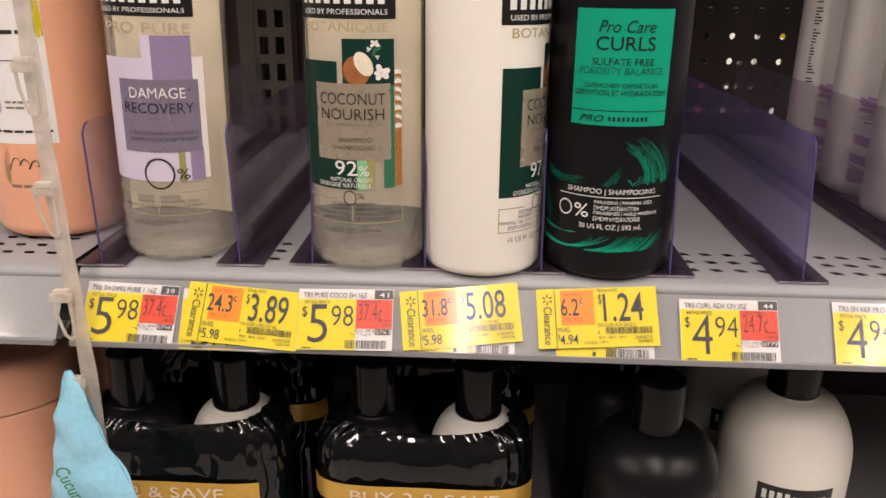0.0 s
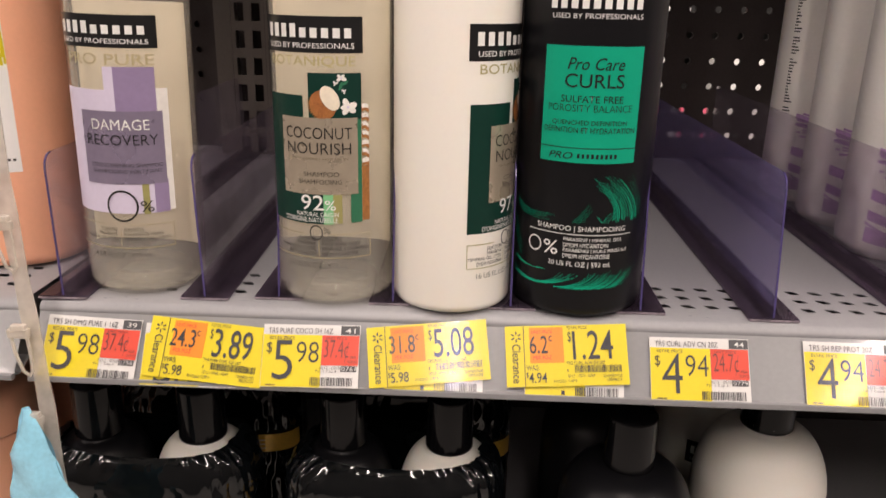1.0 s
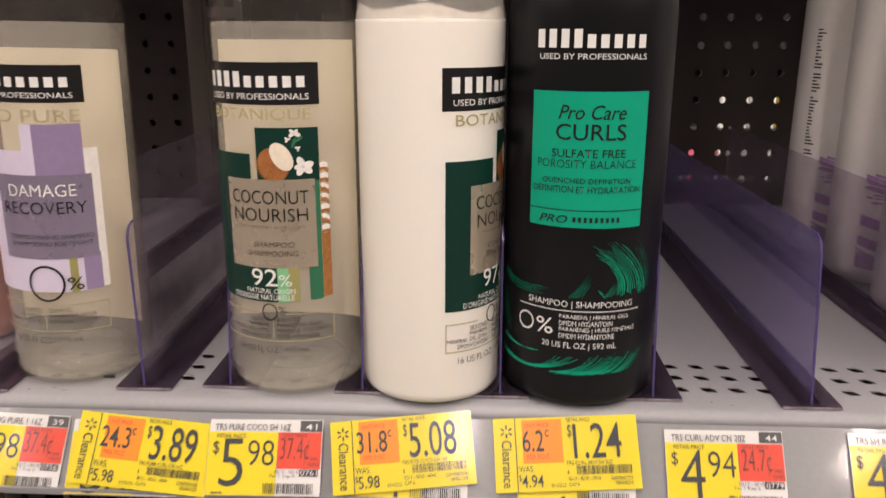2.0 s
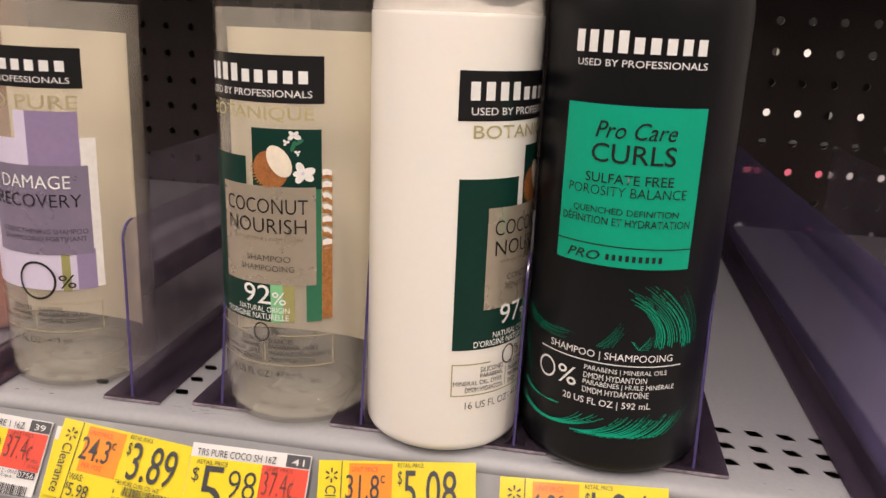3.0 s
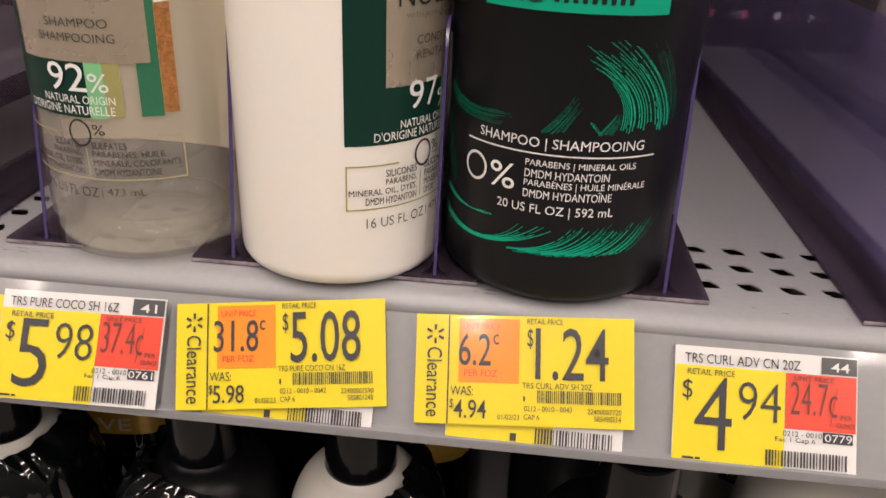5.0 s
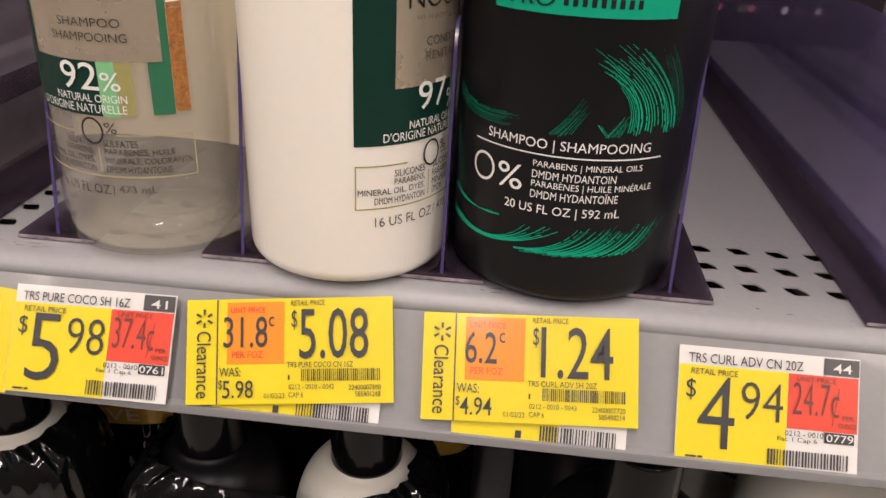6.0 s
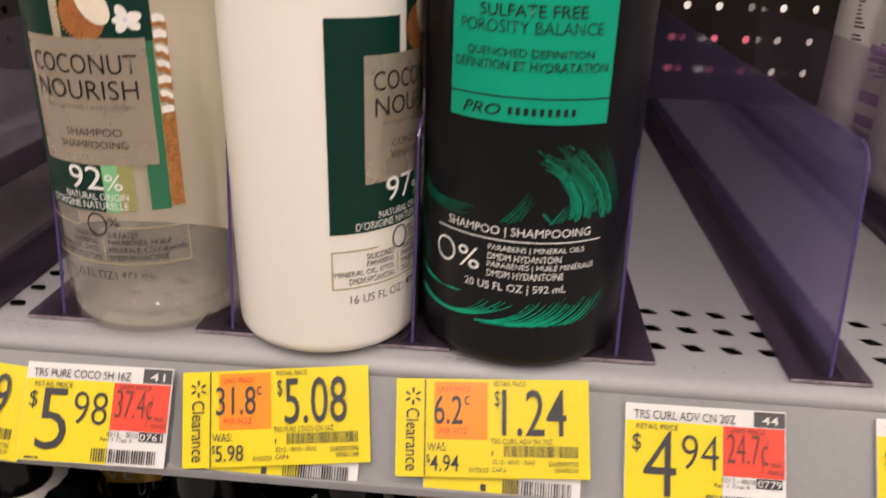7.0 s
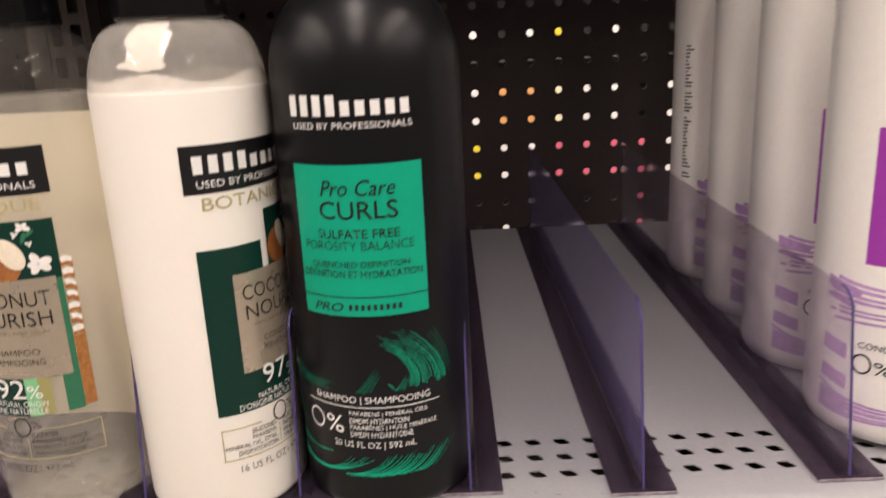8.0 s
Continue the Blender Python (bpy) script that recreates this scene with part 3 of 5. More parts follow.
def botanical_print(wrap, sign_percent, kind):
    """The green and taupe front print: s is measured from the print's middle."""
    brand_patch(wrap, -0.0342, 0.0236, 0.1312, 0.1485)
    wrap.text("BOTANIQUE", -0.0045, 0.1270, 0.0480, 0.0056, M_GOLDTEXT, 0.0003, bold=0.02)
    wrap.rect("green_panel", -0.0328, -0.0076, 0.0985, 0.1106, M_GREEN)
    wrap.rect("green_panel", -0.0328, -0.0205, 0.0600, 0.0985, M_GREEN, 0.00010)
    wrap.rect("green_panel", -0.0328, 0.0022, 0.0445, 0.0615, M_GREEN, 0.00016)
    wrap.rect("picture_panel", -0.0045, 0.0224, 0.0990, 0.1218, M_GREEN, 0.00018, "dark green picture of a coconut and white flowers")
    wrap.rect("green_panel", 0.0160, 0.0222, 0.0450, 0.1000, M_MIDGREEN, 0.00012)
    # half coconut and blossoms
    rng = random.Random(4)
    shell, flesh = disc(0.0028, 0.1062, 0.0066, 0.0074, turn=0.5), disc(0.0064, 0.1096, 0.0041, 0.0066, turn=0.55)
    wrap.put("coconut_shell", shell, M_COCO, 0.00030)
    wrap.put("coconut_flesh", flesh, M_CREAM, 0.00042)
    hair = [polygon([(0.0022 + 0.0030 * math.cos(q), 0.1060 + 0.0030 * math.sin(q)), (0.0022 + 0.0074 * math.cos(q - 0.04), 0.1072 + 0.0080 * math.sin(q - 0.04)), (0.0022 + 0.0074 * math.cos(q + 0.04), 0.1072 + 0.0080 * math.sin(q + 0.04))]) for q in np.arange(3.0, 5.6, 0.17)]
    wrap.put("coconut_fibre", join(*hair), M_STRAW, 0.00036)
    for cx, cy, rad, turned, count in ((0.0120, 0.1195, 0.0028, 0.9, 4), (0.0092, 0.1168, 0.0017, 0.2, 3), (0.0152, 0.1052, 0.0044, 0.5, 5), (0.0135, 0.1130, 0.0015, 0.5, 3)):
        petals = []
        for k in range(count):
            q = turned + rng.uniform(-0.35, 0.35) + k * 6.283 / count
            size = rad * rng.uniform(0.75, 1.1)
            petals.append(disc(cx + size * 0.48 * math.cos(q), cy + size * 0.48 * math.sin(q), size * 0.55, size * 0.34, 12, q))
        wrap.put("blossom", join(*petals), M_PETAL, 0.00045)
        wrap.put("blossom_heart", disc(cx, cy, rad * 0.16, rad * 0.16, 8), M_LAV_PALE, 0.00050)
    wrap.put("leaf", join(disc(0.0118, 0.1155, 0.0024, 0.0008, 8, 1.2), disc(0.0140, 0.1170, 0.0020, 0.0007, 8, 0.6)), M_MIDGREEN, 0.00040)
    wrap.rect("straw_edge", 0.0223, 0.0266, 0.0458, 0.0750, M_STRAW, 0.00012, "amber straw print")
    for h in np.arange(0.0750, 0.1060, 0.0046):
        a, d = rng.uniform(-0.0007, 0.0007), rng.uniform(0.0004, 0.0016)
        wrap.put("straw_stripe", polygon([(0.0224, h + a), (0.0244, h + 0.0006), (0.0266, h - d), (0.0266, h + 0.0034 - d), (0.0244, h + 0.0030), (0.0224, h + 0.0024 + a)]), M_STRAW, 0.00026)
        wrap.put("white_stripe", polygon([(0.0225 + abs(a), h + 0.0016 + a), (0.0246, h + 0.0018 + a), (0.0264, h + 0.0024 - d), (0.0264, h + 0.0042 - d), (0.0245, h + 0.0043), (0.0225, h + 0.0037 + a)]), M_PETAL, 0.00028)
    wrap.rect("taupe_panel", -0.0212, 0.0200, 0.0604, 0.0998, M_TAUPE, 0.00034, "taupe foil name panel")
    wrap.text("COCONUT", -0.0006, 0.0921, 0.0352, 0.0058, M_INK, 0.0006, bold=-0.022)
    wrap.text("NOURISH", -0.0006, 0.0843, 0.0340, 0.0058, M_INK, 0.0006, bold=-0.022)
    wrap.text("WITH JASMINE | AVEC JASMIN", -0.0002, 0.0788, 0.0300, 0.0017, M_INKFAINT, 0.0006)
    if kind == "shampoo":
        wrap.text("SHAMPOO", 0.0010, 0.0711, 0.0182, 0.0024, M_INKSOFT, 0.0006, bold=-0.03)
        wrap.text("SHAMPOOING", 0.0002, 0.0671, 0.0225, 0.0024, M_INKSOFT, 0.0006, bold=-0.03)
    else:
        wrap.text("CONDITIONER", 0.0012, 0.0725, 0.0250, 0.0024, M_INKSOFT, 0.0006, bold=-0.03)
        wrap.text("REVITALISANT", 0.0014, 0.0685, 0.0255, 0.0024, M_INKSOFT, 0.0006, bold=-0.03)
    wrap.rect("light_green_panel", 0.0018, 0.0068, 0.0445, 0.0604, M_LIGHTGREEN, 0.00026)
    wrap.rect("olive_panel", 0.0068, 0.0114, 0.0450, 0.0604, M_OLIVE, 0.00026)
    shift = 0.0 if kind == "shampoo" else -0.0036
    wrap.text(sign_percent, -0.0041 + shift, 0.0560 if kind == "shampoo" else 0.0576, 0.0122, 0.0080, M_INKWHITE, 0.0006, bold=0.008)
    wrap.text("%", 0.0053 + shift, 0.0548, 0.0056, 0.0054, M_INKWHITE, 0.0006, bold=0.005)
    wrap.text("NATURAL ORIGIN", -0.0018 + shift, 0.0498, 0.0224, 0.0023, M_INKWHITE, 0.0006, bold=0.004)
    wrap.text("D'ORIGINE NATURELLE", -0.0060 + shift, 0.0468, 0.0300, 0.0026, M_INKWHITE, 0.0006, bold=0.004)
    # nought per cent
    at = -0.0025 if kind == "shampoo" else -0.0075
    wrap.put("big_nought", ring(at, 0.0399, 0.0036, 0.0041, 0.0006), M_INK, 0.0004)
    wrap.text("%", at + 0.0058, 0.0411, 0.0037, 0.0032, M_INK, 0.0004)


def boxed_list(wrap, lines_left, lines_right, h_top, ink, volume_left, volume_right, gold, middle=0.0):
    """The list of what the bottle is free of, in two columns about the given middle, in a fine frame."""
    top, m = h_top, middle
    left, right = -0.0326, m + 0.0268
    frame_pieces = [grid_rect(left, right, top - 0.0134, top - 0.0130), grid_rect(left, left + 0.0004, top - 0.0133, top), grid_rect(right - 0.0004, right, top - 0.0133, top), grid_rect(left, m - 0.0095, top - 0.0004, top), grid_rect(m + 0.0045, right, top - 0.0004, top)]
    wrap.put("fine_frame", join(*frame_pieces), gold, 0.0003)
    for k, line in enumerate(lines_left):
        w = 0.00120 * len(line)
        wrap.text(line, m - 0.0029 - w / 2, top - 0.0028 - 0.0027 * k, w, 0.0021, ink, 0.0004, bold=0.03 if k == 0 else 0.012)
    for k, line in enumerate(lines_right):
        w = 0.00126 * len(line)
        wrap.text(line, m + 0.0005 + w / 2, top - 0.0028 - 0.0027 * k, w, 0.0021, ink, 0.0004, bold=0.03 if k == 0 else 0.012)
    wrap.rect("fine_rule", m - 0.0014, m - 0.0011, top - 0.0118, top - 0.0040, gold, 0.0003)
    wrap.text(volume_left, m - 0.0095, top - 0.0175, 0.0200, 0.0030, ink, 0.0004, bold=-0.03)
    wrap.text("| " + volume_right, m + 0.0080, top - 0.0175, 0.0128, 0.0030, ink, 0.0004, bold=-0.03)


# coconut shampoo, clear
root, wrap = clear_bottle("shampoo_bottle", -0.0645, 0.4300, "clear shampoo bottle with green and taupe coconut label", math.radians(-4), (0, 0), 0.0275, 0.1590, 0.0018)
botanical_print(wrap, "92", "shampoo")
boxed_list(wrap, ["SULFATES", "PARABENS,", "MINERAL OIL, DYES,", "DMDM HYDANTOIN"], ["SULFATES", "PARABENES, HUILE", "MINERALE, COLORANTS,", "DMDM HYDANTOINE"], 0.0392, M_INK, "16 US FL OZ", "473 mL", M_PALEGOLD)

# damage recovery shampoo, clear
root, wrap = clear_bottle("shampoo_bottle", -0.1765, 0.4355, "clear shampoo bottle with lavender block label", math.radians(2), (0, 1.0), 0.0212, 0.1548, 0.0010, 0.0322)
brand_patch(wrap, -0.0335, 0.0250, 0.1318, 0.1478)
wrap.text("PRO PURE", -0.0012, 0.1262, 0.0476, 0.0056, M_PALEGOLD, 0.0003, bold=0.02)
wrap.rect("pale_panel", -0.0330, 0.0215, 0.0460, 0.1110, M_LAV_PALE, 0.00010)
wrap.rect("white_edge", 0.0210, 0.0285, 0.0468, 0.1118, M_PETAL, 0.00016)
wrap.rect("lavender_panel", 0.0020, 0.0222, 0.0990, 0.1226, M_LAV, 0.00020)
wrap.rect("lavender_panel", -0.0030, 0.0020, 0.0990, 0.1226, M_LAV_PALE, 0.00020)
wrap.rect("lavender_panel", 0.0178, 0.0254, 0.0462, 0.0640, M_LAV, 0.00024)
wrap.rect("olive_panel", 0.0117, 0.0151, 0.0456, 0.0640, M_OLIVE, 0.00022)
wrap.rect("name_panel", -0.0184, 0.0248, 0.0620, 0.1003, M_LAV_GREY, 0.00034, "greyed lavender name panel")
wrap.text("DAMAGE", 0.0030, 0.0934, 0.0292, 0.0055, M_INKWHITE, 0.0006, bold=-0.012)
wrap.text("RECOVERY", 0.0030, 0.0855, 0.0370, 0.0055, M_INK, 0.0006, bold=-0.02)
wrap.text("STRENGTHENING SHAMPOO", 0.0045, 0.0722, 0.0370, 0.0021, M_INKSOFT, 0.0006, bold=-0.03)
wrap.text("SHAMPOOING FORTIFIANT", 0.0045, 0.0690, 0.0360, 0.0021, M_INKSOFT, 0.0006, bold=-0.03)
wrap.put("big_nought", ring(0.0010, 0.0502, 0.0082, 0.0087, 0.0010), M_INK, 0.0005)
wrap.text("%", 0.0135, 0.0500, 0.0068, 0.0060, M_INK, 0.0006)
boxed_list(wrap, ["SULFATES", "PARABENS,", "MINERAL OIL, DYES"], ["SULFATES", "PARABENES, HUILE", "MINERALE, COLORANTS"], 0.0400, M_INK, "16 US FL OZ", "473 mL", M_PALEGOLD)

# coconut conditioner, white, turned aside
root = thing("conditioner_bottle", (0.0013, 0.4243, SHELF + 0.001), "white conditioner bottle turned aside, green coconut label", "conditioner bottle", "bottles on the shelf")
R_W = 0.0325
v, f = lathe([p for p in bottle_profile(R_W, 0.185, base_round=0.0050) if p[1] < 0.12] + [(R_W, 0.166), (R_W - 0.0002, 0.1682), (R_W - 0.0014, 0.1690), (0.0006, 0.1688)])
vpart("body", v, f, M_WHITE, root, "white conditioner in a clear bottle", smooth=True)
dome = [(R_W, 0.1675)] + [p for p in bottle_profile(R_W, 0.185, z_neck=0.1905, neck=0.0190) if p[1] > 0.166]
v, f = lathe(dome, close_top=False, close_bottom=False)
vpart("shoulder", v, f, M_PET_DOME, root, "clear empty shoulder", smooth=True)
# film of conditioner clinging inside the shoulder
inner = []
for p, q in zip(dome, dome[1:]):
    inner += [(p[0] + (q[0] - p[0]) * k / 6 - 0.0006, p[1] + (q[1] - p[1]) * k / 6 - 0.0003) for k in range(6)]
v, f = lathe(inner, 220, close_top=False, close_bottom=False)
keep = []
for q in f:
    c = sum((Vector(v[i]) for i in q), Vector()) / 4
    a = math.degrees(math.atan2(c.x, -c.y)) + 14 * noise.noise(c * 110)
    if (-16 < a < 12 and c.z > 0.1745 + 0.003 * noise.noise(c * 80)) or c.z + 0.003 * noise.noise(c * 60 + Vector((5, 0, 0))) < 0.1715:
        keep.append(q)
vpart("smear", v, keep, M_WHITE, root, "film of white conditioner", smooth=True)
v, f = lathe(cap_profile(0.0205, 0.1915, 0.232), 48)
vpart("cap", v, f, M_CAP, root, "glossy black flip cap", smooth=True)
wrap = Wrap(root, R_W, math.radians(72.0))
botanical_print(wrap, "97", "conditioner")
boxed_list(wrap, ["SILICONES", "PARABENS,", "MINERAL OIL, DYES,", "DMDM HYDANTOIN"], ["SILICONES", "PARABENES", "MINERALE", "DMDM"], 0.0388, M_INK, "16 US FL OZ", "473 mL", M_OLIVE, -0.0073)


# curls shampoo, matt black
def brush(rng, a, b, c, count, width, breaks):
    """A sweep of brush strokes between two curves: a, b, c are pairs of (first, last) start, bend and end points."""
    out = []
    for i in range(count):
        t = (i + rng.uniform(-0.3, 0.3)) / max(1, count - 1)
        p = [Vector(q[0]).lerp(Vector(q[1]), t) for q in (a, b, c)]
        w = width * rng.uniform(0.6, 1.15)
        u0, u1 = rng.uniform(0, 0.12), 1 - rng.uniform(0, 0.2)
        u = u0
        while u < u1:
            run = rng.uniform(0.5, 1.0) if rng.random() > breaks else rng.uniform(0.04, 0.14)
            e = min(u1, u + run)
            pts, n = [], max(2, int((e - u) * 14))
            for k in range(n + 1):
                s = u + (e - u) * k / n
                q = p[0] * (1 - s) ** 2 + p[1] * 2 * s * (1 - s) + p[2] * s * s
                d = ((p[1] - p[0]) * (1 - s) + (p[2] - p[1]) * s).normalized()
                ww = w * (1.0 - 0.72 * s) * 0.5
                pts += [q + Vector((-d.y, d.x)) * ww, q - Vector((-d.y, d.x)) * ww]
            out.append((np.array([tuple(q) for q in pts]), [(2 * k, 2 * k + 1, 2 * k + 3, 2 * k + 2) for k in range(n)]))
            u = e + rng.uniform(0.01, 0.05)
    return join(*out)


def black_bottle(name, place, label, group, r=0.0365, z_neck=0.2085):
    root = thing(name, place, label, "shampoo bottle", group)
    pts = [(0.0006, 0.0012), (r * 0.75, 0.0005)]
    for k in range(6):
        a = math.radians(-90 + 18 * k)
        pts.append((r - 0.006 + 0.006 * math.cos(a), 0.006 + 0.006 * math.sin(a)))
    pts += [(r, 0.09), (r, 0.168)]
    for k in range(1, 13):
        a = math.radians(7.5 * k)
        pts.append((0.0155 + (r - 0.0155) * math.cos(a) ** 0.9 if k < 12 else 0.0155, 0.168 + (z_neck - 0.168) * math.sin(a)))
    v, f = lathe(pts)
    vpart("body", v, f, M_MATT, root, "matt black plastic body", smooth=True)
    v, f = lathe(cap_profile(0.0155, z_neck, z_neck + 0.034), 48)
    vpart("cap", v, f, M_CAP, root, "black flip cap", smooth=True)
    return root


root = black_bottle("shampoo_bottle", (0.0710, 0.4285, SHELF + 0.001), "matt black curl shampoo bottle with teal label", "bottles on the shelf", r=0.0360, z_neck=0.2000)
R_C = 0.0360
wrap = Wrap(root, R_C, math.radians(-5.3))
brand_blocks(wrap, 0.0000, 0.1600, 0.0468, 0.0072)
wrap.text("USED BY PROFESSIONALS", 0.0000, 0.1531, 0.0446, 0.0023, M_INKWHITE, 0.0003, bold=0.02)
wrap.rect("teal_panel", -0.0250, 0.0251, 0.0833, 0.1395, M_TEAL, 0.00016, "teal green name panel")
wrap.text("Pro Care", 0.0009, 0.1313, 0.0275, 0.0058, M_INK, 0.0004, slant=0.3)
wrap.text("CURLS", 0.0007, 0.1233, 0.0288, 0.0066, M_INK, 0.0004, bold=0.03)
wrap.text("SULFATE FREE", 0.0001, 0.1146, 0.0304, 0.0034, M_INK, 0.0004, bold=0.03)
wrap.text("POROSITY BALANCE", -0.0005, 0.1102, 0.0420, 0.0034, M_INK, 0.0004, bold=-0.03)
wrap.text("QUENCHED DEFINITION", -0.0003, 0.1030, 0.0373, 0.0027, M_INK, 0.0004, bold=0.03)
wrap.text("DÉFINITION ET HYDRATATION", 0.0000, 0.0999, 0.0464, 0.0035, M_INK, 0.0004, bold=0.03)
wrap.rect("fine_rule", -0.0250, 0.0251, 0.0905, 0.0909, M_INK, 0.0003)
wrap.text("PRO", -0.0136, 0.0868, 0.0125, 0.0034, M_INK, 0.0004, bold=0.03, slant=0.3)
for k in range(9):
    wrap.rect("mark_block", -0.0052 + 0.0023 * k, -0.0052 + 0.0023 * k + 0.0012, 0.0857, 0.0879, M_INK, 0.0003)
wrap.text("SHAMPOO | SHAMPOOING", -0.0003, 0.0490, 0.0475, 0.0036, M_INKWHITE, 0.0003, bold=0.02)
wrap.rect("fine_rule", -0.0290, 0.0276, 0.0461, 0.0465, M_INKWHITE, 0.0003)
wrap.put("big_nought", ring(-0.0252, 0.0387, 0.0043, 0.0043, 0.0008), M_INKWHITE, 0.0003)
wrap.text("%", -0.0156, 0.0384, 0.0080, 0.0074, M_INKWHITE, 0.0003, bold=0.012)
for k, (line, w) in enumerate((("PARABENS | MINERAL OILS", 0.0307), ("DMDM HYDANTOIN", 0.0232), ("PARABÈNES | HUILE MINÉRALE", 0.0346), ("DMDM HYDANTOÏNE", 0.0245))):
    wrap.text(line, -0.0089 + w / 2, 0.0434 - 0.0028 * k, w, 0.0023 if k < 2 else 0.0029, M_INKWHITE, 0.0003, bold=0.025)
wrap.text("20 US FL OZ | 592 mL", 0.0001, 0.0300, 0.0332, 0.0034, M_INKWHITE, 0.0003, bold=0.02)
rng = random.Random(11)
# start, bend and end of the first and last stroke of each sweep; strokes, width, broken share, material
sweeps = (
    (((0.0176, 0.0526), (0.0274, 0.0526)), ((0.0212, 0.0645), (0.0272, 0.0665)), ((0.0038, 0.0716), (0.0095, 0.0782)), 9, 0.00046, 0.25, M_TEAL),
    (((0.0272, 0.0526), (0.0310, 0.0526)), ((0.0285, 0.0640), (0.0330, 0.0640)), ((0.0080, 0.0775), (0.0130, 0.0800)), 6, 0.00036, 0.7, M_TEAL),
    (((0.0148, 0.0523), (0.0188, 0.0525)), ((0.0185, 0.0620), (0.0215, 0.0650)), ((0.0080, 0.0690), (0.0030, 0.0765)), 6, 0.00034, 0.5, M_TEAL),
    (((0.0270, 0.0526), (0.0335, 0.0540)), ((0.0330, 0.0600), (0.0360, 0.0640)), ((0.0220, 0.0760), (0.0240, 0.0790)), 8, 0.00022, 0.75, M_TEAL_DARK),
    (((-0.0066, 0.0514), (0.0000, 0.0522)), ((-0.0010, 0.0560), (0.0020, 0.0560)), ((0.0030, 0.0635), (0.0050, 0.0600)), 9, 0.00026, 0.5, M_TEAL_DARK),
    (((0.0066, 0.0566), (0.0080, 0.0560)), ((0.0085, 0.0540), (0.0095, 0.0540)), ((0.0103, 0.0523), (0.0112, 0.0523)), 3, 0.00018, 0.2, M_TEAL),
    (((0.0092, 0.0523), (0.0130, 0.0523)), ((0.0118, 0.0552), (0.0140, 0.0548)), ((0.0146, 0.0592), (0.0166, 0.0575)), 6, 0.00018, 0.5, M_TEAL),
    (((-0.0425, 0.0610), (-0.0435, 0.0570)), ((-0.0330, 0.0530), (-0.0340, 0.0505)), ((-0.0125, 0.0570), (-0.0140, 0.0528)), 9, 0.00040, 0.45, M_TEAL_DARK),
    (((-0.0440, 0.0540), (-0.0430, 0.0420)), ((-0.0400, 0.0400), (-0.0410, 0.0330)), ((-0.0330, 0.0330), (-0.0340, 0.0290)), 8, 0.00040, 0.4, M_TEAL_DARK),
    (((-0.0430, 0.0300), (-0.0430, 0.0270)), ((-0.0300, 0.0225), (-0.0280, 0.0230)), ((-0.0135, 0.0262), (-0.0180, 0.0268)), 4, 0.00048, 0.3, M_TEAL),
    (((-0.0435, 0.0220), (-0.0420, 0.0190)), ((-0.0180, 0.0120), (-0.0160, 0.0125)), ((-0.0080, 0.0262), (0.0040, 0.0268)), 7, 0.00055, 0.25, M_TEAL),
    (((-0.0160, 0.0166), (0.0180, 0.0172)), ((0.0010, 0.0175), (0.0240, 0.0185)), ((0.0060, 0.0268), (0.0305, 0.0270)), 14, 0.00066, 0.25, M_TEAL),
    (((-0.0120, 0.0160), (0.0215, 0.0172)), ((0.0020, 0.0172), (0.0270, 0.0190)), ((0.0090, 0.0272), (0.0350, 0.0280)), 16, 0.00045, 0.5, M_TEAL_DARK),
)
for a, mid, end, count, width, breaks, ink in sweeps:
    wrap.put("brush_sweep", brush(rng, a, mid, end, count, width, breaks), ink, 0.00024 if ink == M_TEAL else 0.00016, "teal brush strokes" if ink == M_TEAL else "dark teal brush strokes")


